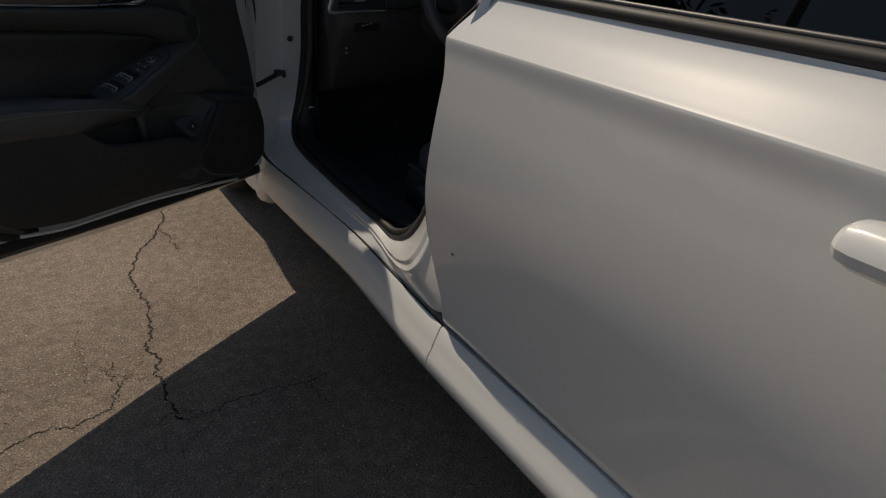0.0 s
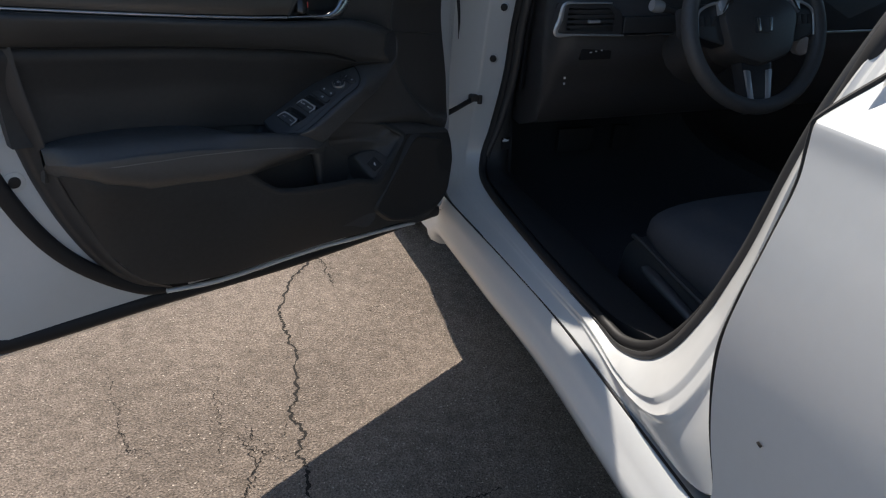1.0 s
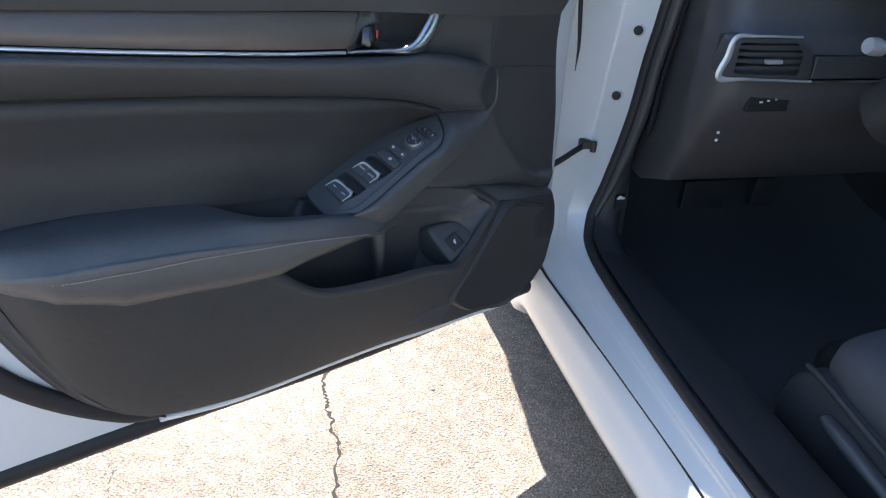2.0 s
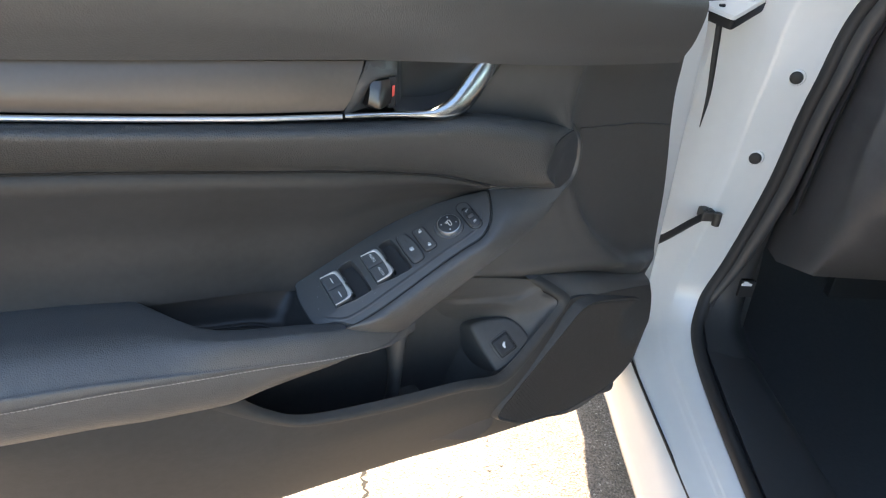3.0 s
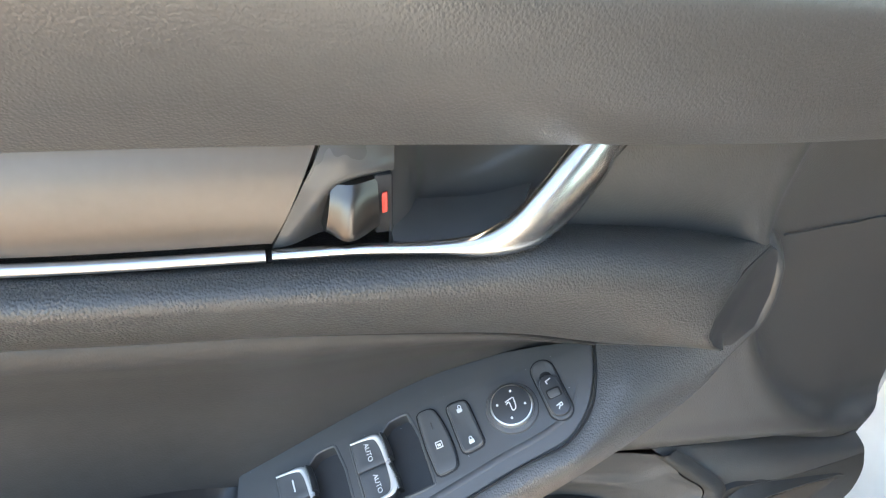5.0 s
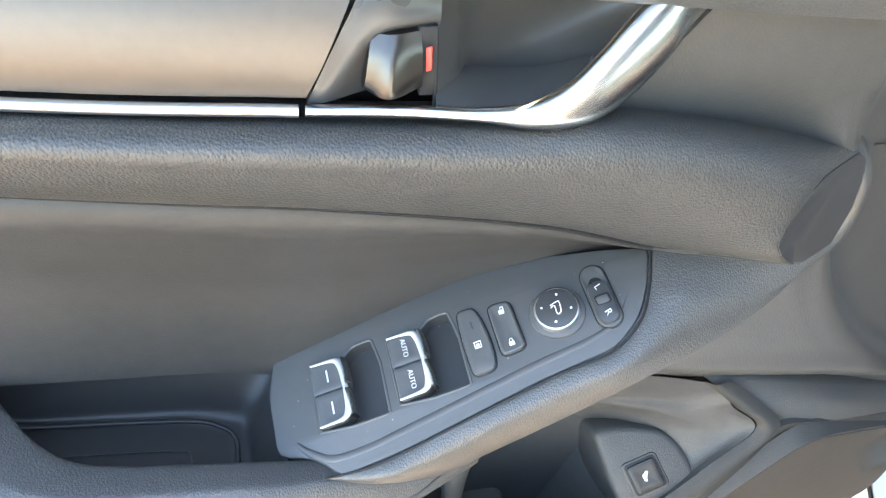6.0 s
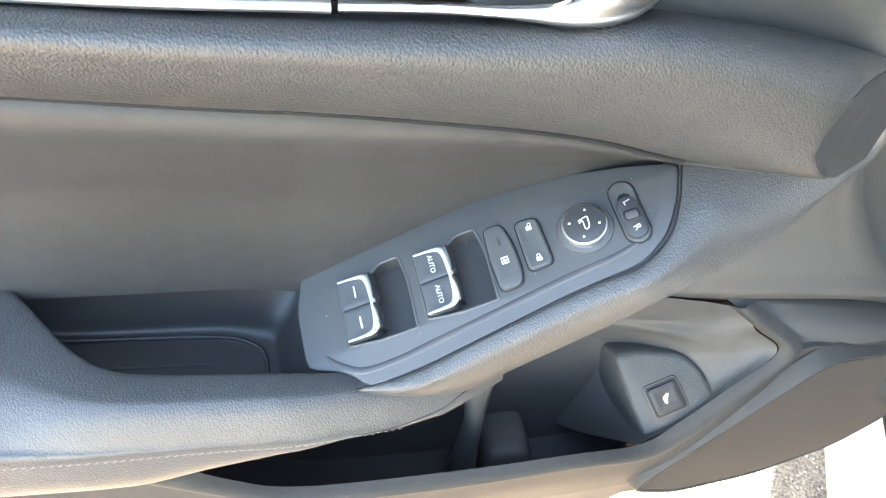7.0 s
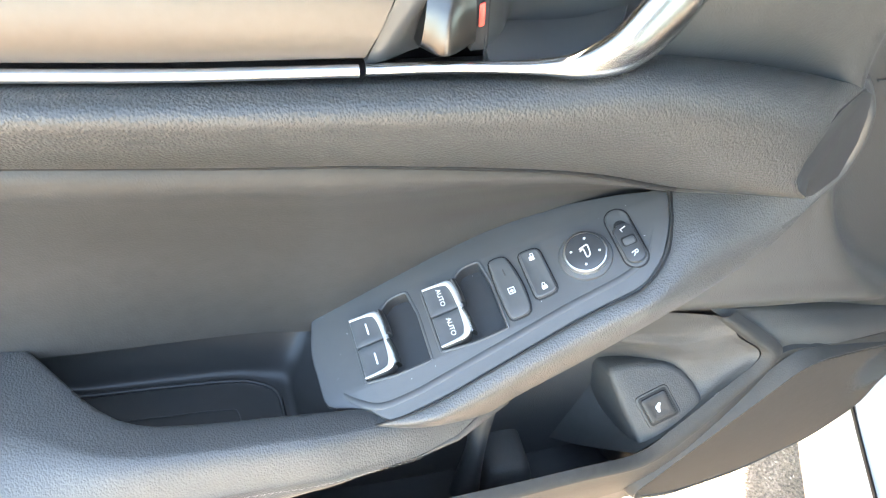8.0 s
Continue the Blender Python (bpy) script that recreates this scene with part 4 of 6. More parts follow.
for f in np.linspace(0, 1, 30):
    u = -0.02 + 1.092 * f
    zlo = np.interp(u, [0, 0.46, 1.05], [0.297, 0.312, 0.36])
    row = []
    for s, bulge in ((0.04, -0.03), (0.0, -0.066), (0.0, -0.074), (0.12, -0.09), (0.35, -0.105), (0.6, -0.11), (0.82, -0.09), (0.9, -0.065), (1.0, -0.02)):
        row.append((u, bulge, zlo + s * (0.985 + 0.045 * f - zlo)))
    outer.append(row)
link("outer_skin", np.vstack(outer), grid_faces(30, 9), PAINT, front_door, "white painted outer skin", 30)
sweep("bottom_seal", [(0.05, 0.002, 0.35), (0.46, 0.002, 0.37), (0.76, 0.002, 0.4), (1.0, 0.0, 0.419), (1.05, -0.004, 0.432)], (0.016, 0.012), RUBBER, front_door, "black rubber seal along the door bottom", n=40, up=(0, 1, 0))
sweep("shell_lip", [(0.765, 0.03, 0.426), (0.68, 0.034, 0.411), (0.6, 0.036, 0.406), (0.5, 0.036, 0.401), (0.42, 0.036, 0.395), (0.35, 0.036, 0.386), (0.29, 0.034, 0.379), (0.22, 0.03, 0.368), (0.15, 0.024, 0.355)], (0.0045, 0.005), PAINT, front_door, "", n=40, sides=8, up=(0, 1, 0))
sweep("edge_seal", [(0.72, 0.012, 0.418), (0.8, 0.012, 0.44), (0.9, 0.012, 0.53), (0.96, 0.012, 0.64), (0.995, 0.012, 0.78), (1.0, 0.012, 0.98)], (0.013, 0.008), RUBBER, front_door, "black rubber edge seal", n=50, up=(0, 1, 0))
slab("shell_plug", [(0.009 * math.cos(a), 0.009 * math.sin(a)) for a in np.linspace(0, 2 * math.pi, 20, endpoint=False)], 0.004, 0.011, 0.002, RUBBER, front_door, flip @ Matrix.Translation((0.95, 0.676, 0)), "black rubber plug")
slab("plug_seat", [(0.016 * math.cos(a), 0.016 * math.sin(a)) for a in np.linspace(0, 2 * math.pi, 24, endpoint=False)], 0.0, 0.0095, 0.002, PAINT, front_door, flip @ Matrix.Translation((0.95, 0.676, 0)))
box("latch", (0.02, 0.05, 0.09), (1.055, -0.025, 0.72), STEEL, front_door, "dark steel door latch", 0.004)

slab("panel_backing", rounded([(0.12, 0.46), (0.86, 0.5), (0.93, 0.7), (0.94, 0.93), (0.17, 0.87), (0.11, 0.7)], 0.03), 0.008, 0.0125, 0.001, DARK, front_door, flip)
# Upper padding under the window.
patch("top_pad", [(0.165, 0.03, 0.968), (0.3, 0.03, 0.983), (0.5, 0.03, 1.002), (0.7, 0.03, 1.024), (0.965, 0.02, 1.05)], [(0.148, 0.078, 0.882), (0.3, 0.08, 0.8935), (0.5, 0.08, 0.9155), (0.7, 0.078, 0.932), (0.955, 0.06, 0.952)], [(0, 0), (0.05, 0.036), (0.12, 0.06), (0.21, 0.068), (0.4, 0.057), (0.7, 0.032), (0.9, 0.011), (1, 0)], SOFT, front_door, "black grained upper door padding", 60, 24)
FRONT = (
    ((0.095, 0.035, 0.895), (0.16, 0.048, 0.897), (0.235, 0.06, 0.9), (0.262, 0.066, 0.9), (0.28, 0.0655, 0.9), (0.3, 0.065, 0.9), (0.325, 0.064, 0.9), (0.35, 0.063, 0.9)),
    ((0.072, 0.015, 0.855), (0.146, 0.029, 0.859), (0.237, 0.049, 0.864), (0.262, 0.0625, 0.865), (0.28, 0.064, 0.865), (0.3, 0.064, 0.865), (0.335, 0.063, 0.865), (0.375, 0.06, 0.865)),
    ((0.07, 0.013, 0.82), (0.146, 0.025, 0.824), (0.238, 0.044, 0.828), (0.258, 0.058, 0.83), (0.266, 0.0605, 0.83), (0.275, 0.059, 0.83), (0.3, 0.054, 0.83), (0.4, 0.05, 0.825)),
    ((0.064, 0.013, 0.777), (0.136, 0.023, 0.781), (0.23, 0.042, 0.786), (0.248, 0.0575, 0.787), (0.256, 0.059, 0.787), (0.265, 0.056, 0.786), (0.28, 0.045, 0.785), (0.33, 0.0, 0.785)),
    ((0.056, 0.013, 0.737), (0.126, 0.021, 0.74), (0.217, 0.039, 0.744), (0.238, 0.0555, 0.744), (0.25, 0.056, 0.744), (0.27, 0.052, 0.743), (0.3, 0.03, 0.742), (0.35, 0.0, 0.74)),
    ((0.046, 0.012, 0.686), (0.111, 0.02, 0.691), (0.192, 0.037, 0.697), (0.214, 0.053, 0.7), (0.235, 0.053, 0.7), (0.26, 0.05, 0.7), (0.32, 0.042, 0.7), (0.4, 0.02, 0.7)),
    ((0.04, 0.011, 0.636), (0.091, 0.018, 0.645), (0.152, 0.033, 0.652), (0.178, 0.051, 0.657), (0.205, 0.052, 0.658), (0.25, 0.048, 0.66), (0.32, 0.041, 0.66), (0.43, 0.025, 0.66)),
    ((0.035, 0.01, 0.6), (0.071, 0.016, 0.605), (0.102, 0.029, 0.611), (0.13, 0.047, 0.617), (0.17, 0.052, 0.628), (0.25, 0.046, 0.634), (0.32, 0.038, 0.638), (0.44, 0.03, 0.66)),
    ((0.05, 0.026, 0.59), (0.066, 0.034, 0.592), (0.085, 0.04, 0.595), (0.13, 0.04, 0.6), (0.2, 0.028, 0.6), (0.25, 0.02, 0.6), (0.32, 0.012, 0.6), (0.44, 0.01, 0.6)),
    ((0.066, 0.03, 0.565), (0.1, 0.03, 0.565), (0.13, 0.028, 0.565), (0.16, 0.026, 0.565), (0.2, 0.02, 0.565), (0.25, 0.012, 0.565), (0.32, 0.01, 0.565), (0.44, 0.008, 0.565)),
)
net("front_panel", FRONT, PANEL, front_door, "black front corner of the door panel with a dished face", 80, 60, (0, -0.03, 0))

sweep("panel_seam", [(0.068, 0.0137, 0.78), (0.135, 0.0235, 0.794), (0.165, 0.0297, 0.798), (0.195, 0.0357, 0.803), (0.215, 0.0402, 0.806), (0.232, 0.0437, 0.809)], (0.0006, 0.0008), PANEL, front_door, "", n=30, sides=6, up=(0, 1, 0))
# Brown satin inlay, its bright line, and the handle.
patch("inlay", [(0.4925, 0.074, 0.9125), (0.6, 0.074, 0.922), (0.763, 0.07, 0.936), (0.95, 0.05, 0.952)], [(0.5125, 0.079, 0.8755), (0.604, 0.079, 0.8845), (0.771, 0.076, 0.9055), (0.95, 0.056, 0.9285)], [(0, 0), (0.3, 0.0035), (0.7, 0.0045), (1, 0.001)], TRIM, front_door, "brown satin metal-look inlay", 40, 10)
sweep("bright_line", [(0.5155, 0.0825, 0.872), (0.604, 0.0825, 0.881), (0.771, 0.0795, 0.9025), (0.95, 0.0595, 0.9255)], (0.0024, 0.0026), SATIN, front_door, "bright satin line under the inlay", n=40, sides=8, up=(0, 1, 0))
bezel = net("handle_bezel", [[(0.4905, 0.074, 0.9125), (0.48, 0.0745, 0.912), (0.47, 0.0735, 0.9115), (0.463, 0.0715, 0.911)], [(0.494, 0.0765, 0.906), (0.482, 0.077, 0.9055), (0.471, 0.0755, 0.905), (0.4635, 0.073, 0.9045)], [(0.4985, 0.078, 0.8985), (0.487, 0.0785, 0.899), (0.473, 0.077, 0.8995), (0.464, 0.074, 0.8985)], [(0.501, 0.0785, 0.894), (0.4915, 0.0785, 0.893), (0.48, 0.07, 0.892), (0.465, 0.068, 0.891)], [(0.5065, 0.079, 0.884), (0.4985, 0.078, 0.8825), (0.484, 0.068, 0.881), (0.466, 0.067, 0.88)], [(0.5125, 0.079, 0.8725), (0.505, 0.0775, 0.872), (0.488, 0.069, 0.8715), (0.467, 0.068, 0.871)]], BEZEL, front_door, "dark grey handle surround", 40, 40, (0, -0.02, 0))
RECESS = (
    (0.914, (0.466, 0.072), (0.459, 0.067), (0.45, 0.058), (0.42, 0.046), (0.385, 0.045), (0.345, 0.056)),
    (0.9, (0.466, 0.074), (0.457, 0.064), (0.446, 0.05), (0.42, 0.04), (0.385, 0.041), (0.35, 0.056)),
    (0.885, (0.466, 0.076), (0.456, 0.063), (0.444, 0.047), (0.42, 0.039), (0.39, 0.042), (0.365, 0.058)),
    (0.872, (0.467, 0.078), (0.456, 0.066), (0.445, 0.05), (0.425, 0.044), (0.405, 0.048), (0.385, 0.06)),
    (0.864, (0.468, 0.08), (0.457, 0.073), (0.446, 0.062), (0.428, 0.058), (0.412, 0.06), (0.395, 0.066)),
)
net("handle_recess", [[(u, v, z) for u, v in row] for z, *row in RECESS], BEZEL, front_door, "dark hollow behind the handle", 50, 30, (0, 0, 0))
net("hollow_floor", [[(0.464, 0.06, 0.8785), (0.455, 0.058, 0.874), (0.44, 0.055, 0.8705), (0.42, 0.056, 0.87), (0.4, 0.06, 0.8755)], [(0.465, 0.07, 0.8745), (0.455, 0.07, 0.871), (0.44, 0.07, 0.868), (0.424, 0.071, 0.868), (0.408, 0.072, 0.8725)], [(0.466, 0.082, 0.8705), (0.455, 0.083, 0.868), (0.44, 0.084, 0.8655), (0.428, 0.084, 0.866), (0.416, 0.083, 0.87)]], BEZEL, front_door, "", 30, 14, (0, 0, -0.004))
release = patch("release_lever", [(0.4885, 0.0765, 0.8965), (0.481, 0.08, 0.897), (0.471, 0.0765, 0.8965)], [(0.4925, 0.079, 0.8765), (0.484, 0.0855, 0.8745), (0.4715, 0.079, 0.8755)], [(0, 0), (0.3, 0.0022), (0.7, 0.0028), (0.92, 0.0015), (1, -0.002)], SMOKE, front_door, "smoked metallic release lever", 24, 14, tuck=0.012)
slab("lock_mark", rounded([(-0.0011, -0.005), (0.0011, -0.004), (0.0011, 0.005), (-0.0011, 0.004)], 0.0006), 0, 0.001, 0.0003, RED_MARK, release, Matrix.Translation((0.4685, 0.0785, 0.887)) @ pose(0, 0, 0, 90, 0, 180 - 25), "red lock mark")
box("lever_slot", (0.007, 0.012, 0.026), (0.4685, 0.071, 0.885), DARK, bezel, "", 0.001)
sweep("pull_handle", [(0.513, 0.0825, 0.872), (0.48, 0.0835, 0.8698), (0.45, 0.0855, 0.8672), (0.43, 0.087, 0.8665), (0.413, 0.0865, 0.8705), (0.4, 0.084, 0.8795), (0.3885, 0.08, 0.89), (0.378, 0.075, 0.8985), (0.363, 0.066, 0.9035)], [(0.0021, 0.0026), (0.0022, 0.0026), (0.0027, 0.0034), (0.0056, 0.005), (0.0098, 0.006), (0.0115, 0.006), (0.0118, 0.006), (0.0112, 0.0055), (0.0085, 0.0045)], CHROME, front_door, "satin chrome pull handle", n=70, sides=14, up=(0, 1, 0))

# Padded roll, its cap, and the concave insert under it.
ROLL_TOP = [(0.2535, 0.0575, 0.816), (0.3, 0.068, 0.834), (0.35, 0.073, 0.8485), (0.4, 0.074, 0.858), (0.44, 0.074, 0.8595), (0.514, 0.074, 0.8655), (0.604, 0.074, 0.876), (0.771, 0.072, 0.898), (0.95, 0.052, 0.9215)]
ROLL_LOW = [(0.2815, 0.072, 0.76), (0.32, 0.066, 0.766), (0.354, 0.06, 0.771), (0.4, 0.06, 0.788), (0.442, 0.06, 0.799), (0.517, 0.06, 0.814), (0.571, 0.06, 0.8225), (0.706, 0.058, 0.8435), (0.95, 0.045, 0.872)]
ROLL_PROF = [(0, 0), (0.03, 0.0095), (0.09, 0.018), (0.17, 0.0245), (0.26, 0.028), (0.36, 0.0288), (0.6, 0.0262), (0.84, 0.0185), (0.94, 0.0105), (1, 0)]
ROLL_OUT = (0, 0.92, 0.3)
ROLL_BOW = ([0, 0.03, 0.08, 0.17, 0.3, 0.45, 0.6, 0.75, 0.85, 0.93, 0.98, 1], [0, 0.015, 0.027, 0.037, 0.0425, 0.0425, 0.037, 0.026, 0.0155, 0.006, 0.0012, 0])
roll = patch("padded_roll", ROLL_TOP, ROLL_LOW, ROLL_PROF, ROLL_SKIN, front_door, "black leather-grained padded roll", 90, 24, out=ROLL_OUT, tuck=0.03, ends=((0, 0.0276, 0.009), (0, 0, 0)), bow=ROLL_BOW)
# The flat cap closes the roll's front end.
rise = curve(ROLL_PROF, 96)
arc = [np.array(ROLL_TOP[0]) * (1 - q) + np.array(ROLL_LOW[0]) * q + np.array(ROLL_OUT) * np.interp(q, rise[:, 0], rise[:, 1]) + np.array((np.interp(q, *ROLL_BOW), 0, 0)) for q in np.linspace(0, 1, 30)]
rim_c = arc + [np.array(q) for q in ((0.272, 0.073, 0.7595), (0.256, 0.069, 0.767), (0.2475, 0.063, 0.785), (0.245, 0.0585, 0.802), (0.248, 0.0575, 0.8125))]
mid_c = np.mean(rim_c, 0)
back_c = np.array((0.006, -0.0035, 0.0))
rings_c = [[q + back_c * 0.2 for q in rim_c], [mid_c + (q - mid_c) * 0.965 - back_c * 0.1 for q in rim_c], [mid_c + (q - mid_c) * 0.93 - back_c * 0.05 for q in rim_c], [mid_c + (q - mid_c) * 0.5 + back_c * 0.1 for q in rim_c]]
k = len(rim_c)
link("roll_cap", np.vstack(rings_c), grid_faces(4, k, True) + [tuple(range(3 * k, 4 * k))], KICK, front_door, "dark end cap of the padded roll", 30)
net("cap_surround", [[(0.266, 0.03, 0.835), (0.258, 0.045, 0.808), (0.255, 0.045, 0.79), (0.258, 0.05, 0.776), (0.274, 0.06, 0.768), (0.298, 0.066, 0.756)], [(0.259, 0.045, 0.825), (0.25, 0.0575, 0.806), (0.2465, 0.06, 0.79), (0.25, 0.063, 0.769), (0.266, 0.069, 0.758), (0.289, 0.077, 0.746)], [(0.253, 0.043, 0.827), (0.242, 0.0565, 0.806), (0.239, 0.06, 0.789), (0.243, 0.063, 0.765), (0.262, 0.069, 0.752), (0.285, 0.077, 0.741)], [(0.246, 0.028, 0.83), (0.229, 0.036, 0.806), (0.226, 0.038, 0.788), (0.232, 0.044, 0.759), (0.253, 0.052, 0.744), (0.276, 0.06, 0.733)]], PANEL, front_door, "raised rim round the roll's end cap", 40, 14, (0, -0.01, 0))
patch("insert", [(u, v - 0.004, z + 0.004) for u, v, z in ROLL_LOW], [(0.3, 0.045, 0.742), (0.33, 0.04, 0.74), (0.36, 0.035, 0.735), (0.4, 0.033, 0.72), (0.442, 0.03, 0.705), (0.53, 0.04, 0.684), (0.585, 0.042, 0.6935), (0.706, 0.048, 0.712), (0.95, 0.04, 0.735)], [(0, 0), (0.03, 0.005), (0.08, 0.0085), (0.14, 0.0085), (0.25, 0.003), (0.5, -0.006), (0.8, -0.005), (1, 0)], VINYL, front_door, "black smooth concave door insert", 70, 30)
sweep("roll_seam", [(u, v + 0.003, z + 0.003) for u, v, z in ROLL_LOW[2:]], (0.0024, 0.004), DARK, front_door, "dark seam under the padded roll", n=70, sides=8, up=(0, 1, 0))
patch("rear_edge_trim", [(0.925, 0.05, 0.98), (0.925, 0.054, 0.85), (0.914, 0.057, 0.745), (0.905, 0.058, 0.68), (0.884, 0.058, 0.612), (0.852, 0.058, 0.535), (0.816, 0.056, 0.485), (0.765, 0.052, 0.445)], [(0.976, 0.014, 0.99), (0.966, 0.014, 0.85), (0.942, 0.014, 0.74), (0.926, 0.014, 0.665), (0.9, 0.014, 0.585), (0.864, 0.014, 0.512), (0.815, 0.014, 0.455), (0.752, 0.014, 0.42)], [(0, 0), (0.12, 0.0035), (0.35, 0.001), (0.6, -0.003), (0.85, 0.002), (1, 0)], KICK, front_door, "black rear edge of the door panel", 60, 16, tuck=0.012)

# Storage hollow behind the armrest.
TRAY_LINES = (
    ((0.74, 0.04, 0.745), (0.7, 0.036, 0.725), (0.64, 0.033, 0.716), (0.585, 0.031, 0.703), (0.554, 0.0315, 0.69), (0.5445, 0.036, 0.687), (0.5445, 0.06, 0.683), (0.541, 0.094, 0.677)),
    ((0.722, 0.045, 0.712), (0.69, 0.042, 0.699), (0.64, 0.04, 0.691), (0.59, 0.039, 0.681), (0.568, 0.041, 0.672), (0.559, 0.047, 0.669), (0.558, 0.065, 0.665), (0.554, 0.094, 0.66)),
    ((0.704, 0.05, 0.693), (0.68, 0.047, 0.682), (0.636, 0.045, 0.674), (0.592, 0.044, 0.6665), (0.575, 0.0465, 0.661), (0.566, 0.053, 0.6585), (0.564, 0.07, 0.656), (0.56, 0.096, 0.652)),
    ((0.695, 0.0555, 0.6885), (0.673, 0.053, 0.6785), (0.633, 0.051, 0.6705), (0.595, 0.0505, 0.6635), (0.58, 0.053, 0.6588), (0.572, 0.06, 0.6565), (0.57, 0.075, 0.654), (0.566, 0.098, 0.65)),
    ((0.688, 0.066, 0.687), (0.668, 0.064, 0.677), (0.632, 0.062, 0.669), (0.598, 0.061, 0.6622), (0.585, 0.063, 0.658), (0.578, 0.069, 0.6558), (0.576, 0.082, 0.653), (0.572, 0.1, 0.6495)),
    ((0.67, 0.122, 0.678), (0.655, 0.122, 0.668), (0.63, 0.122, 0.661), (0.61, 0.122, 0.656), (0.602, 0.122, 0.6535), (0.597, 0.122, 0.652), (0.592, 0.122, 0.651), (0.585, 0.122, 0.65)),
)
net("tray_hollow", TRAY_LINES, TRAY, front_door, "black storage hollow in the armrest", 70, 50, (0, 0, 0))
sweep("tray_edge", [(u, v, z + 0.0007) for u, v, z in TRAY_LINES[3][:7]], (0.0013, 0.0013), TRAY, front_door, "", n=60, sides=8, up=(0, 0, 1))
sweep("tray_mat_edge", [(0.664, 0.071, 0.6765), (0.632, 0.069, 0.6692), (0.602, 0.068, 0.663), (0.594, 0.071, 0.6605), (0.592, 0.095, 0.6572)], (0.0004, 0.0004), HARD, front_door, "", n=40, sides=6, up=(0, 0, 1))

# Armrest.
arm_rows = []
for k in range(60):
    u = 0.92 - (0.92 - 0.436) * (1 - (1 - k / 59) ** 1.25)
    zt = np.interp(u, [0.436, 0.475, 0.52, 0.56, 0.648, 0.735, 0.81, 0.87, 0.908, 0.92], [0.65, 0.66, 0.676, 0.688, 0.708, 0.724, 0.734, 0.737, 0.735, 0.73])
    inner = np.interp(u, [0.436, 0.47, 0.5, 0.56, 0.61, 0.629, 0.6405, 0.65, 0.661, 0.676, 0.6895, 0.72, 0.908, 0.92], [0.066, 0.083, 0.092, 0.0965, 0.098, 0.0975, 0.0945, 0.0885, 0.078, 0.06, 0.045, 0.042, 0.042, 0.05])
    outer_v = np.interp(u, [0.436, 0.475, 0.5, 0.55, 0.65, 0.8, 0.86, 0.895, 0.912, 0.92], [0.08, 0.104, 0.114, 0.126, 0.132, 0.13, 0.122, 0.104, 0.082, 0.062])
    deep = np.interp(u, [0.436, 0.475, 0.55, 0.6, 0.63, 0.7, 0.8, 0.86, 0.92], [0.006, 0.02, 0.036, 0.05, 0.061, 0.066, 0.066, 0.05, 0.024])
    mid = 0.5 * (inner + outer_v)
    ctrl = [(inner + 0.001, zt - 0.035), (inner, zt - 0.012), (inner, zt - 0.003), (inner + 0.003, zt + 0.0005), *[(mid + (outer_v - mid) * f, zt + 0.0018 - 0.0222 * f**2.4) for f in (0.0, 0.25, 0.45, 0.62, 0.78, 0.91, 1.0)], (outer_v - 0.001, zt - deep * 0.75), (outer_v - 0.012, zt - deep - 0.004), (outer_v - 0.05, zt - deep - 0.03), (0.04, zt - deep - 0.03)]
    ring = curve([(v, z, 0) for v, z in ctrl], 52)
    arm_rows.append([(u, v, z) for v, z, _ in ring])
armrest = loft("armrest", arm_rows, LEATHER, front_door, "black padded armrest with grey stitching", 55)
stitch_line = curve([(u, np.interp(u, [0.475, 0.5, 0.55, 0.65, 0.8, 0.86, 0.895], [0.098, 0.114, 0.126, 0.132, 0.13, 0.122, 0.104]) + 0.0016, np.interp(u, [0.475, 0.52, 0.56, 0.648, 0.735, 0.81, 0.87], [0.662, 0.676, 0.688, 0.708, 0.724, 0.734, 0.737]) - np.interp(u, [0.6, 0.8], [0.019, 0.028])) for u in np.linspace(0.5, 0.87, 14)], 400)
vs, fs = [], []
for i in range(0, 392, 4):
    a, b = stitch_line[i], stitch_line[min(i + 3, 399)]
    up_v, base = np.array((0, 0.0002, 0.0006)), len(vs)
    top = 0.5 * (a + b) + np.array((0, 0.0007, 0.0001))
    vs += [a - up_v, a + up_v, b + up_v, b - up_v, top - up_v, top + up_v]
    fs += [(base, base + 1, base + 5, base + 4), (base + 4, base + 5, base + 2, base + 3)]
tagged(link("stitching", vs, fs, STITCH, armrest, "grey thread stitching", smooth=False), kind="stuff")

# Switch plate: a sloping plane with its own axes.
S_AX, W_AX, N_AX, S_ORG = Vector((-0.94199, 0, 0.33565)), Vector((-0.09418, 0.95983, -0.26431)), Vector((0.32217, 0.28059, 0.90414)), Vector((0.39775, 0.06717, 0.7368))
plate_m = Matrix(((S_AX.x, W_AX.x, N_AX.x, S_ORG.x), (S_AX.y, W_AX.y, N_AX.y, S_ORG.y), (S_AX.z, W_AX.z, N_AX.z, S_ORG.z), (0, 0, 0, 1)))


SWAP = Matrix(((0, 1, 0, 0), (1, 0, 0, 0), (0, 0, 1, 0), (0, 0, 0, 1)))


def mm(points):
    return [(a / 1000, b / 1000) for a, b in points]


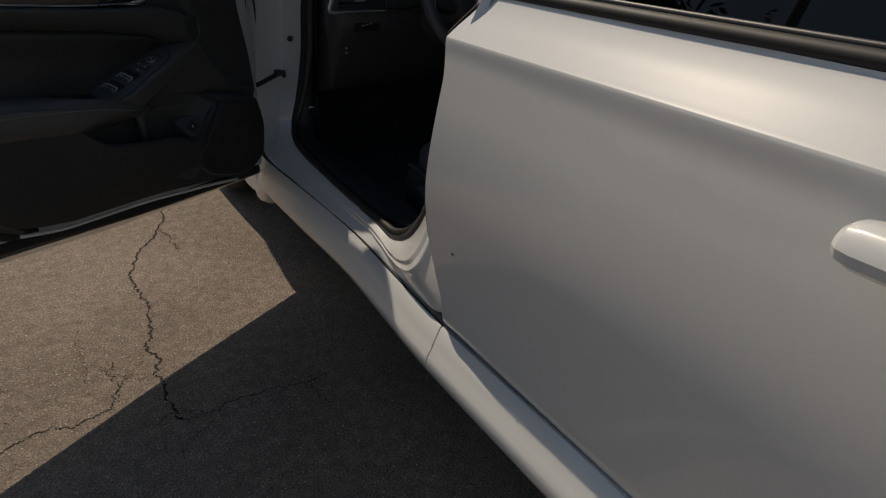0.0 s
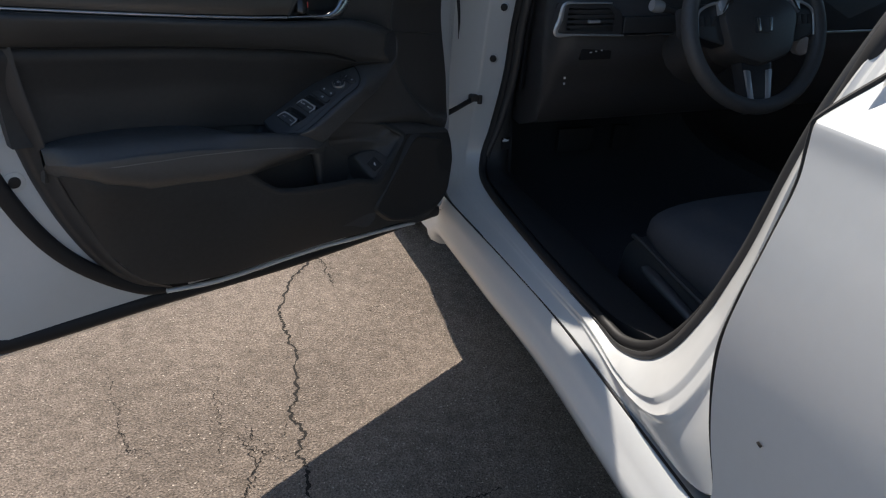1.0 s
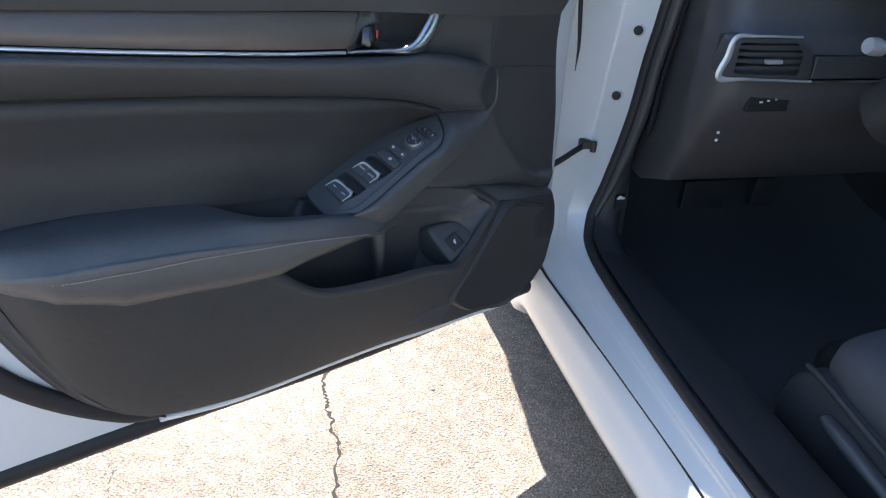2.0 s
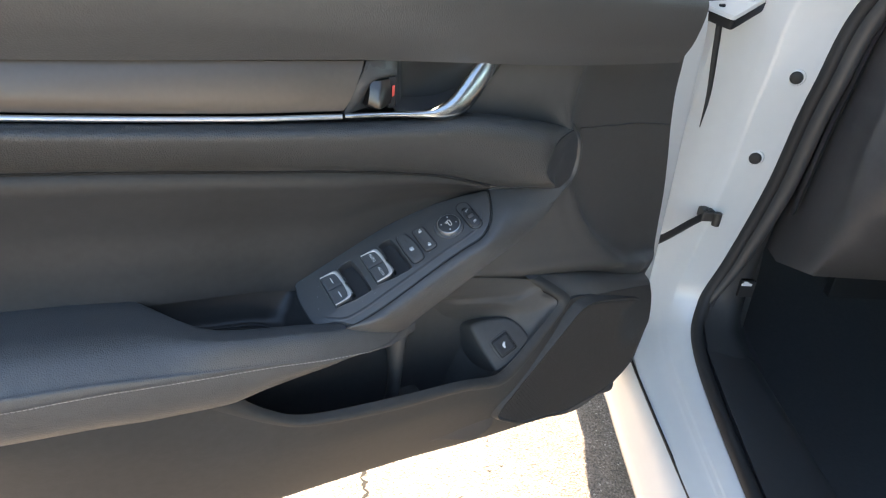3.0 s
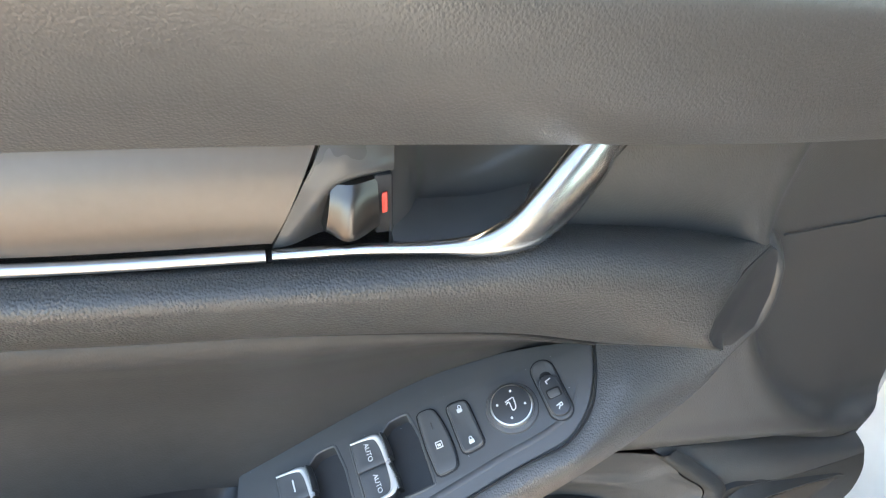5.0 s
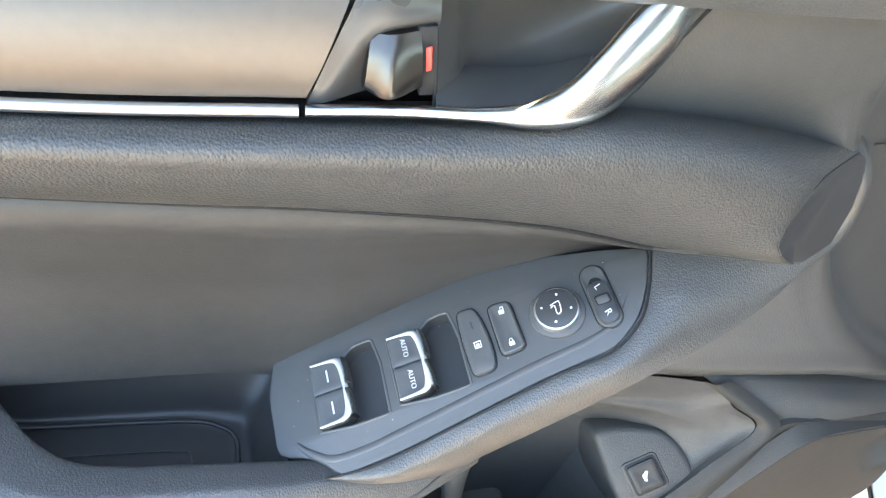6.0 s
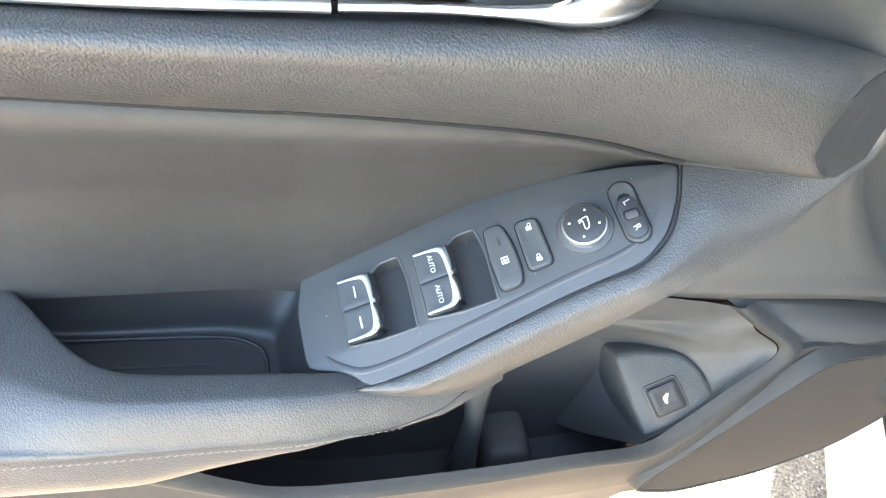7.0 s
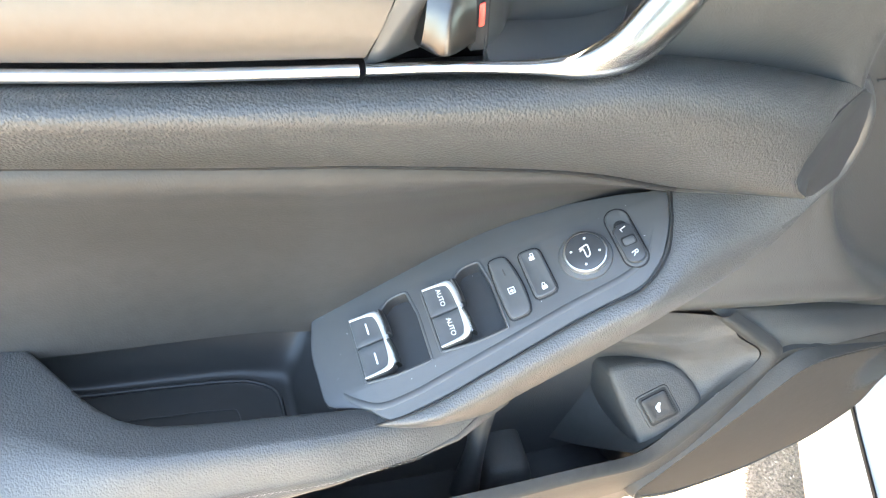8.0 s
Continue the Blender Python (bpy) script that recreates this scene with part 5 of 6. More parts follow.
PLATE_EDGE = mm([(-161, 24), (-161.4, -10), (-155, -33), (-140, -38.3), (-115, -39.8), (-91.7, -40.4), (-58.4, -40), (-26.3, -37.9), (4.5, -34.2), (33, -26.7), (57, -18), (52, -7), (47.7, 2.2), (36.3, 17.9), (20.7, 28.1), (-18, 31), (-64.3, 37.6), (-95.5, 42.1), (-129.4, 44.2), (-136.8, 34.8), (-144, 30)])
wells = [mm([(s0 - 0.5, -17.8), (s0 + 17, -16.4), (s0 + 24, -21.8), (s0 + 35, -22), (s0 + 37.3, -7), (s0 + 36.5, 20.5), (s0 + 17, 20.8), (s0 - 0.8, 18.6)]) for s0 in (-134, -90)]
wells = [rounded(w, 0.0025, 2) for w in wells]
plate = slab("switch_plate", rounded(PLATE_EDGE, 0.006, 2), -0.02, 0.0, 0.0024, PLATE, front_door, plate_m, "charcoal plastic window switch plate", holes=[w[::-1] for w in wells])
for w in wells:
    c = len(w)
    mid = w.mean(0)
    floor_w = mid + (w - mid) * 0.93
    v = [(*q, 0.0) for q in w] + [(*q, -0.006) for q in (mid + (w - mid) * 0.96)] + [(*q, -0.009) for q in floor_w]
    ring = [plate_m @ Vector((*q, -0.0002)) for q in np.vstack([mid + (w - mid) * 1.02, (mid + (w - mid) * 1.02)[:1]])]
    sweep("well_rim", ring, (0.0009, 0.0006), PLATE, plate, "", n=72, sides=8, up=tuple(N_AX), caps=False)
    link("switch_well", [plate_m @ Vector(q) for q in v], grid_faces(3, c, True) + [tuple(range(2 * c, 3 * c))], HARD, plate, "", 40)
crease = [plate_m @ Vector((a / 1000, b / 1000, -0.0004)) for a, b in ((-149, 20), (-143, 27), (-131, 34), (-112, 34.5), (-95, 32.5), (-64, 28.5), (-18, 22.5), (12, 19.5), (28, 13.5), (40, -1))]
sweep("plate_crease", crease, [(0.0012, 0.0006), (0.0022, 0.0011), (0.0022, 0.0009), (0.0022, 0.0009), (0.0022, 0.0009), (0.0022, 0.0009), (0.0022, 0.0009), (0.002, 0.001), (0.0016, 0.0008), (0.0008, 0.0004)], PLATE, plate, "", n=60, sides=10, up=tuple(N_AX))
for s0, words in ((-134, None), (-90, "AUTO")):
    for k, (w0, w1) in enumerate(((-17.2, 0.2), (0.6, 18.2))):
        cap_o = mm([(s0, w0), (s0 + 12.5, w0 + 0.7), (s0 + 15.6, w0 + 2.2), (s0 + 17.2, w0 + 7), (s0 + 17.8, w1), (s0 - 0.2, w1)] if k == 0 else [(s0, w0), (s0 + 17.8, w0), (s0 + 17.4, w1 - 7), (s0 + 15.8, w1 - 2.2), (s0 + 12.5, w1 - 0.6), (s0 - 0.2, w1)])
        sw = slab("window_switch", rounded(cap_o, 0.0012, 2), -0.008, 0.0038, 0.0012, SWITCH, plate, plate_m, "dark window switch with chrome edge", dish=0.0006)
        edge = [(s0 + 0.3, w0 + 0.4), (s0 + 8, w0 + 0.7), (s0 + 13.4, w0 + 1.4), (s0 + 15.8, w0 + 3.4), (s0 + 16.9, w0 + 8), (s0 + 17.3, w1)] if k == 0 else [(s0 + 17.3, w0), (s0 + 17, w1 - 8), (s0 + 15.9, w1 - 3.4), (s0 + 13.4, w1 - 1.3), (s0 + 8, w1 - 0.6), (s0 + 0.1, w1 - 0.4)]
        rim = [plate_m @ Vector((a / 1000, b / 1000, 0.0038)) for a, b in edge]
        sweep("chrome_edge", rim, [(0.0006, 0.0007), (0.0008, 0.0008), (0.0013, 0.001), (0.0018, 0.0011), (0.0017, 0.0011), (0.0015, 0.001)][:: 1 if k == 0 else -1], BRIGHT, sw, "chrome edge", n=40, sides=8, up=tuple(N_AX))
        drop = [plate_m @ Vector((a / 1000, b / 1000, 0.0025)) for a, b in ((s0 + 18.4, w0 + 2), (s0 + 19.3, (w0 + w1) / 2), (s0 + 19.2, w1 - 1))]
        sweep("switch_lip", drop, (0.0014, 0.005), CHROME if k else GLOSS, sw, "", n=12, sides=8, up=tuple(N_AX))
        at = plate_m @ Matrix.Translation(((s0 + 8.6) / 1000, (w0 + w1) / 2000, 0.0034)) @ SWAP
        if words:
            letters("switch_word", words, 0.0038, WHITE_MARK, sw, Matrix.Translation(N_AX * 0.0008) @ at, "white lettering")
        else:
            slab("switch_bar", mm([(-3.4, -0.45), (3.4, -0.45), (3.4, 0.45), (-3.4, 0.45)]), 0, 0.0003, 0.0001, WHITE_MARK, sw, at, "white bar")
# Window lock, door lock rocker, mirror knob and side selector.
WINDOW_LOCK = rounded(mm([(-50.2, -19), (-40.6, -18.4), (-38.2, -9), (-37.2, 1), (-37.4, 10), (-38.8, 18), (-50.6, 18.6), (-51.4, 0)]), 0.0035, 3)
DOOR_LOCK = rounded(mm([(-33.6, -16.4), (-21.6, -15.4), (-20.8, 12.4), (-33.8, 13.2)]), 0.0038, 3)
for loop in (WINDOW_LOCK, DOOR_LOCK):
    slab("button_gap", inset(loop, -0.0009), -0.004, 0.0004, 0.0002, DARK, plate, plate_m)
lockw = slab("window_lock", WINDOW_LOCK, -0.004, 0.0022, 0.0012, BUTTON, plate, plate_m, "charcoal window lock button", dish=0.0004)
slab("lock_bar", mm([(-44.6, -10.6), (-43.9, -10.6), (-43.9, -6.6), (-44.6, -6.6)]), 0.0012, 0.0024, 0.0001, STEEL, lockw, plate_m)
for a0, a1, b0, b1 in ((-46.6, -45.9, 0.6, 5.2), (-42.2, -41.5, 0.6, 5.2), (-46.6, -41.5, 0.2, 0.9), (-46.6, -41.5, 4.6, 5.3), (-45.3, -42.8, 2.0, 3.8)):
    a0, a1, b0, b1 = (-44.05 + (a0 + 44.05) * 0.75, -44.05 + (a1 + 44.05) * 0.75, 2.75 + (b0 - 2.75) * 0.75, 2.75 + (b1 - 2.75) * 0.75)
    slab("lock_symbol", mm([(a0, b0), (a1, b0), (a1, b1), (a0, b1)]), 0.001, 0.0024, 0.0001, WHITE_MARK, lockw, plate_m)
lockd = slab("door_lock", DOOR_LOCK, -0.004, 0.002, 0.0012, BUTTON, plate, plate_m, "charcoal central locking rocker", dish=0.001)
for b, lift in ((-11.2, 0.6), (7.4, 0.0)):
    slab("lock_symbol", rounded(mm([(-28.6, b - 0.3), (-25.6, b - 0.3), (-25.6, b + 1.9), (-28.6, b + 1.9)]), 0.0003, 1), 0.0008, 0.0021, 0.0001, WHITE_MARK, lockd, plate_m)
    sweep("lock_shackle", [plate_m @ Vector(((a + lift) / 1000, (b + c2) / 1000, 0.0019)) for a, c2 in ((-27.9, -0.2), (-27.7, -1.7), (-26.5, -1.7), (-26.3, -0.2))], (0.00025, 0.00025), WHITE_MARK, lockd, "", n=10, sides=6, up=tuple(N_AX))
circle = [(math.cos(a), math.sin(a)) for a in np.linspace(0, 2 * math.pi, 40, endpoint=False)]
collar = slab("knob_collar", [(0.0145 * a, 0.0145 * b) for a, b in circle], -0.002, 0.0018, 0.0012, PLATE, plate, plate_m, "dark knob collar")
knob = slab("mirror_knob", [(0.0118 * a, 0.0118 * b) for a, b in circle], 0.0, 0.0058, 0.0014, SATIN, plate, plate_m, "chrome-ringed mirror adjuster knob")
slab("knob_face", [(0.0107 * a, 0.0107 * b) for a, b in circle], 0.0, 0.0062, 0.0003, GLOSS, knob, plate_m, "dark knob face")
for a in (0.35, 1.92, 3.49, 5.06):
    slab("knob_dot", [(0.0075 * math.cos(a) + 0.0007 * x, 0.0075 * math.sin(a) + 0.0007 * y) for x, y in circle[::3]], 0.0062, 0.0064, 0.0001, WHITE_MARK, knob, plate_m)
sweep("mirror_symbol", [plate_m @ Vector((a / 1000, b / 1000, 0.0063)) for a, b in ((-2.6, -2.2), (1.6, -3.2), (2.4, -2.2), (1.7, 2.6), (-0.4, 3.2), (-0.5, -1.4), (-2.6, -0.8))], (0.00035, 0.0003), WHITE_MARK, knob, "white mirror symbol", n=40, sides=6, up=tuple(N_AX))


def stadium(s, w0, w1, r, lean=0.0):
    pts = []
    for a in np.linspace(math.pi, 2 * math.pi, 12):
        pts.append((s + r * math.cos(a), w0 + r + r * math.sin(a)))
    for a in np.linspace(0, math.pi, 12):
        pts.append((s + lean + r * math.cos(a), w1 - r + r * math.sin(a)))
    return pts


slab("selector_gap", mm(stadium(23.6, -19.3, 18.4, 7.2)), -0.003, 0.0005, 0.0002, DARK, plate, plate_m)
rockr = slab("side_selector", mm(stadium(23.6, -18.5, 17.6, 6.4)), -0.003, 0.0012, 0.0008, PLATE, plate, plate_m, "grey mirror side selector", dish=0.0012)
slab("selector_slide", mm(stadium(23.6, -8.6, 15.8, 5.7)), -0.001, 0.0032, 0.0012, GLOSS, rockr, plate_m, "dark sliding selector")
slab("grip_rim", rounded(mm([(19.6, -0.2), (27.6, -0.2), (27.6, 5.6), (19.6, 5.6)]), 0.0016), 0.0, 0.0035, 0.0002, DARK, rockr, plate_m)
slab("selector_grip", rounded(mm([(20.4, 0.9), (26.8, 0.9), (26.8, 5.1), (20.4, 5.1)]), 0.0014), 0.0, 0.0042, 0.0004, BUTTON, rockr, plate_m)
for ch, b in (("L", -4.6), ("R", 10.4)):
    letters("selector_letter", ch, 0.0052, WHITE_MARK, rockr, plate_m @ Matrix.Translation((0.0236, b / 1000, 0.0034)) @ SWAP @ pose(0, 0, 0, 0, 0, 14), "white letter")

dust_v, dust_f, rnd = [], [], random.Random(5)
for _ in range(24):
    a, b, r = rnd.uniform(-0.15, 0.04), rnd.uniform(-0.03, 0.03), rnd.uniform(0.0001, 0.00026)
    i = len(dust_v)
    dust_v += [plate_m @ Vector((a + r * x, b + r * y, 0.0003)) for x, y in ((-1, -0.6), (0.8, -0.8), (1, 0.7), (-0.5, 1))]
    dust_f.append((i, i + 1, i + 2, i + 3))
tagged(link("dust", dust_v, dust_f, WHITE_MARK, plate, "pale specks of dust", smooth=False), kind="stuff")

# Grip under the plate, running up to the roll.
GRIP_TOP = [tuple(plate_m @ Vector((a / 1000, b / 1000, -0.001))) for a, b in ((-137, 42), (-112, 43.6), (-80, 40.2), (-41, 34.6), (-6, 30.4), (18, 29), (36.8, 18.4), (48.2, 2.6), (57.5, -17.5))]
GRIP_LOW = [(0.519, 0.106, 0.672), (0.494, 0.101, 0.657), (0.46, 0.096, 0.648), (0.437, 0.095, 0.66), (0.396, 0.094, 0.682), (0.357, 0.092, 0.703), (0.318, 0.084, 0.716), (0.285, 0.078, 0.738), (0.262, 0.07, 0.762)]
patch("grip", GRIP_TOP, GRIP_LOW, [(0, 0), (0.06, 0.0045), (0.14, 0.0085), (0.2, 0.0098), (0.28, 0.0102), (0.45, 0.0092), (0.7, 0.006), (0.88, 0.003), (1, 0)], LEATHER, front_door, "black leather-grained door grip", 80, 26, out=(0, 0.94, 0.34), tuck=0.035, swell=([0, 0.05, 0.16, 0.88, 1], [0.05, 0.35, 1, 1, 0.6]))
patch("grip_corner", [GRIP_TOP[-1], (0.32, 0.052, 0.772), (0.29, 0.06, 0.774)], [GRIP_LOW[-3], (0.3, 0.08, 0.73), (0.268, 0.072, 0.756)], [(0, 0), (0.5, 0.002), (1, 0)], LEATHER, front_door, "", 20, 12, tuck=0.02)

sweep("plate_gap", [(u, v + 0.0005, z + 0.0004) for u, v, z in GRIP_TOP], (0.0006, 0.0006), DARK, front_door, "", n=80, sides=6, up=(0, 1, 0))

# Lower panel with the door pocket.
LIP = [(0.635, 0.11, 0.648), (0.598, 0.109, 0.61), (0.56, 0.108, 0.588), (0.474, 0.103, 0.57), (0.386, 0.096, 0.555), (0.33, 0.086, 0.536), (0.3, 0.079, 0.5475), (0.266, 0.0715, 0.572), (0.2375, 0.065, 0.597), (0.252, 0.055, 0.611), (0.274, 0.043, 0.628)]
LIP_OUT = [(0.66, 0.115, 0.645), (0.598, 0.113, 0.595), (0.556, 0.113, 0.575), (0.474, 0.108, 0.556), (0.386, 0.1, 0.541), (0.322, 0.09, 0.52), (0.283, 0.083, 0.539), (0.245, 0.074, 0.572), (0.221, 0.067, 0.598), (0.236, 0.056, 0.615), (0.256, 0.045, 0.629)]
patch("pocket_lip", LIP, LIP_OUT, [(0, 0), (0.3, 0.004), (0.6, 0.004), (1, 0)], LOWER, front_door, "black rounded pocket rim", 90, 8, tuck=0.0)
LOW_TOP = [(0.912, 0.068, 0.712), (0.86, 0.104, 0.69), (0.76, 0.113, 0.666), (0.66, 0.115, 0.645), (0.598, 0.113, 0.595), (0.556, 0.113, 0.575), (0.474, 0.108, 0.556), (0.386, 0.1, 0.541), (0.322, 0.09, 0.52), (0.283, 0.083, 0.539), (0.245, 0.074, 0.572), (0.221, 0.067, 0.598), (0.185, 0.066, 0.595), (0.13, 0.059, 0.583), (0.066, 0.046, 0.566)]
LOW_END = [(0.91, 0.058, 0.7), (0.885, 0.058, 0.615), (0.852, 0.058, 0.535), (0.79, 0.055, 0.462), (0.68, 0.058, 0.433), (0.6, 0.06, 0.427), (0.5, 0.06, 0.4215), (0.42, 0.06, 0.4155), (0.35, 0.06, 0.407), (0.29, 0.058, 0.399), (0.22, 0.052, 0.388), (0.15, 0.042, 0.366), (0.085, 0.031, 0.376), (0.04, 0.026, 0.41), (0.036, 0.034, 0.482)]
patch("lower_panel", LOW_TOP, LOW_END, [(0, 0), (0.25, 0.004), (0.6, 0.004), (0.9, 0.002), (1, 0)], LOWER, front_door, "black lower door panel", 110, 22, tuck=0.01, swell=([0, 0.06, 0.2, 0.3, 1], [1, 2.6, 2.4, 1, 1]))
patch("pocket_wall", LIP[:7], [(u + (0.42 - u) * 0.14, 0.074, z - 0.11) for u, v, z in LIP[:7]], [(0, 0), (1, 0)], HARD, front_door, "", 70, 14, tuck=0.0)
patch("pocket_floor", [(0.68, 0.066, 0.49), (0.5, 0.058, 0.452), (0.24, 0.05, 0.445)], [(0.68, 0.01, 0.49), (0.5, 0.01, 0.45), (0.24, 0.01, 0.445)], [(0, 0), (1, 0)], HARD, front_door, "", 14, 6, out=(0, 0, 1), tuck=0.0)
patch("pocket_back", [(0.66, 0.015, 0.7), (0.45, 0.015, 0.68), (0.22, 0.015, 0.66)], [(0.66, 0.02, 0.44), (0.45, 0.02, 0.43), (0.22, 0.02, 0.43)], [(0, 0), (1, 0)], MATT, front_door, "black inside of the door pocket", 16, 10, tuck=0.0)
net("panel_ledge", [[(0.232, 0.064, 0.595), (0.175, 0.065, 0.593), (0.12, 0.057, 0.581), (0.066, 0.046, 0.566)], [(0.25, 0.054, 0.613), (0.18, 0.057, 0.606), (0.125, 0.051, 0.59), (0.066, 0.042, 0.571)], [(0.275, 0.04, 0.631), (0.19, 0.045, 0.614), (0.13, 0.042, 0.596), (0.066, 0.03, 0.575)]], PANEL, front_door, "", 30, 12, (0, -0.012, 0))
DECK_LINES = (
    ((0.331, 0.0855, 0.535), (0.3, 0.0785, 0.546), (0.266, 0.071, 0.571), (0.238, 0.0645, 0.596), (0.253, 0.0545, 0.61), (0.275, 0.043, 0.627), (0.4, 0.037, 0.658)),
    ((0.338, 0.074, 0.522), (0.304, 0.068, 0.538), (0.27, 0.063, 0.567), (0.247, 0.058, 0.592), (0.262, 0.049, 0.605), (0.283, 0.04, 0.619), (0.405, 0.034, 0.648)),
    ((0.35, 0.04, 0.48), (0.328, 0.034, 0.525), (0.29, 0.048, 0.567), (0.268, 0.0515, 0.585), (0.282, 0.044, 0.597), (0.3, 0.037, 0.61), (0.41, 0.03, 0.638)),
    ((0.372, 0.014, 0.46), (0.355, 0.01, 0.515), (0.335, 0.018, 0.562), (0.32, 0.03, 0.588), (0.322, 0.035, 0.6), (0.338, 0.03, 0.61), (0.43, 0.024, 0.63)),
    ((0.4, 0.008, 0.45), (0.39, 0.004, 0.5), (0.38, 0.008, 0.55), (0.378, 0.014, 0.585), (0.385, 0.016, 0.602), (0.4, 0.017, 0.615), (0.46, 0.017, 0.625)),
)
net("pocket_deck", DECK_LINES, MATT, front_door, "black front end of the door pocket", 70, 44, (0, 0, 0))
sweep("pocket_rib", [(0.44, 0.045, 0.64), (0.443, 0.052, 0.59), (0.446, 0.056, 0.54), (0.452, 0.056, 0.48)], [(0.022, 0.012), (0.011, 0.011), (0.0065, 0.01), (0.012, 0.012)], HARD, front_door, "", n=24, up=(0, 1, 0))
loft("bottle_rest", [[(0.414 + a * w, v, z + b * w) for a, b in rounded([(-0.018, 0.0), (0.018, 0.0), (0.027, -0.06), (-0.027, -0.06)], 0.012)] for v, z, w in ((0.015, 0.492, 1.0), (0.046, 0.49, 1.0), (0.053, 0.488, 0.97), (0.056, 0.482, 0.85))], MATT, front_door, "black bottle rest in the pocket", 55)
# Boot release button on its raised seat.
boot_n = Vector((0.25, 0.72, 0.65)).normalized()
bx = Vector((-1, 0, 0)) - boot_n * Vector((-1, 0, 0)).dot(boot_n)
bx = (Matrix.Rotation(radians(-14), 3, boot_n) @ bx).normalized()
by = boot_n.cross(bx)
boot_m = Matrix(((bx.x, by.x, boot_n.x, 0.307), (bx.y, by.y, boot_n.y, 0.062), (bx.z, by.z, boot_n.z, 0.554), (0, 0, 0, 1)))
seat_loop = rounded([(-0.0415, 0.0245), (-0.022, 0.031), (0.007, 0.033), (0.021, 0.024), (0.035, 0.006), (0.036, -0.01), (0.016, -0.03), (-0.008, -0.036), (-0.027, -0.004)], 0.008)
seat_mid = seat_loop.mean(0)
seat_v = [tuple(boot_m @ Vector((*(seat_mid + (q - seat_mid) * f), h))) for f, h in ((1.95, -0.075), (1.6, -0.052), (1.35, -0.033), (1.16, -0.016), (1.06, -0.0062), (1.0, -0.0018), (0.95, 0.0004), (0.85, 0.0014)) for q in seat_loop]
seat_n = len(seat_loop)
seat_b = link("button_seat", seat_v, grid_faces(8, seat_n, True) + [tuple(range(7 * seat_n, 8 * seat_n))], MATT, front_door, "black raised button seat", 50)
boot_m = boot_m @ pose(0, 0, 0, 0, 0, 34)
sq = lambda r, c: rounded([(-r, -r), (r, -r), (r, r), (-r, r)], c)
slab("button_ring", sq(0.0132, 0.0042), -0.004, 0.0026, 0.001, MATT, seat_b, boot_m)
slab("button_gap", sq(0.0116, 0.0031), -0.004, 0.003, 0.0002, DARK, seat_b, boot_m)
slab("boot_button", sq(0.0101, 0.0026), -0.002, 0.0044, 0.0012, TRAY, seat_b, boot_m, "dark square boot release button", dish=0.0006)
slab("boot_symbol", [(-0.0048, -0.0014), (-0.0034, -0.0018), (-0.002, -0.0012), (0.002, -0.0012), (0.0034, -0.0018), (0.0048, -0.0012), (0.0046, 0.0006), (0.0026, 0.0011), (0.0012, 0.0024), (-0.0014, 0.0024), (-0.0028, 0.001), (-0.0046, 0.0006)], 0.0036, 0.0043, 0.0001, WHITE_MARK, seat_b, boot_m @ pose(0, 0, 0, 0, 0, 62) @ Matrix.Diagonal((0.78, 0.9, 1, 1)), "white car symbol")

# Loudspeaker grille, flush in the lower front corner.
GRILLE = [(0.326, 0.466), (0.21, 0.59), (0.19, 0.592), (0.141, 0.576), (0.084, 0.553), (0.052, 0.51), (0.04, 0.415), (0.084, 0.379), (0.175, 0.383), (0.27, 0.418)]
g_loop = rounded(GRILLE, 0.02, 4)
gv = lambda u, z: -0.0177 + 0.1838 * u + 0.0955 * z
c = len(g_loop)
g_in = inset(g_loop, 0.004)
v = [(u, gv(u, z) - 0.011, z) for u, z in inset(g_loop, -0.006)] + [(u, gv(u, z) - 0.003, z) for u, z in inset(g_loop, -0.003)] + [(u, gv(u, z) + 0.0014, z) for u, z in g_loop] + [(u, gv(u, z) + 0.0014, z) for u, z in inset(g_loop, 0.0016)] + [(u, gv(u, z) + 0.0002, z) for u, z in inset(g_loop, 0.003)]
grille = link("speaker_grille", v, grid_faces(5, c, True) + [tuple(range(4 * c, 5 * c))], LOWER, front_door, "black loudspeaker grille", 30)
ribs_v, ribs_f = [], []
for k in range(104):
    u0 = 0.046 + k * 0.0026
    inside = [z for z in np.linspace(0.37, 0.6, 140) if sum(((g_in[i - 1][0] > u0) != (g_in[i][0] > u0)) and (z < (g_in[i][1] - g_in[i - 1][1]) * (u0 - g_in[i - 1][0]) / (g_in[i][0] - g_in[i - 1][0]) + g_in[i - 1][1]) for i in range(c)) % 2]
    if len(inside) < 3:
        continue
    b = len(ribs_v)
    for z in (inside[0], inside[-1]):
        ribs_v += [(u0 - 0.0008, gv(u0, z) + 0.0001, z), (u0, gv(u0, z) + 0.0013, z), (u0 + 0.0008, gv(u0, z) + 0.0001, z)]
    ribs_f += [(b, b + 1, b + 4, b + 3), (b + 1, b + 2, b + 5, b + 4)]
tagged(link("grille_ribs", ribs_v, ribs_f, VINYL, grille, "", smooth=False), kind="stuff")

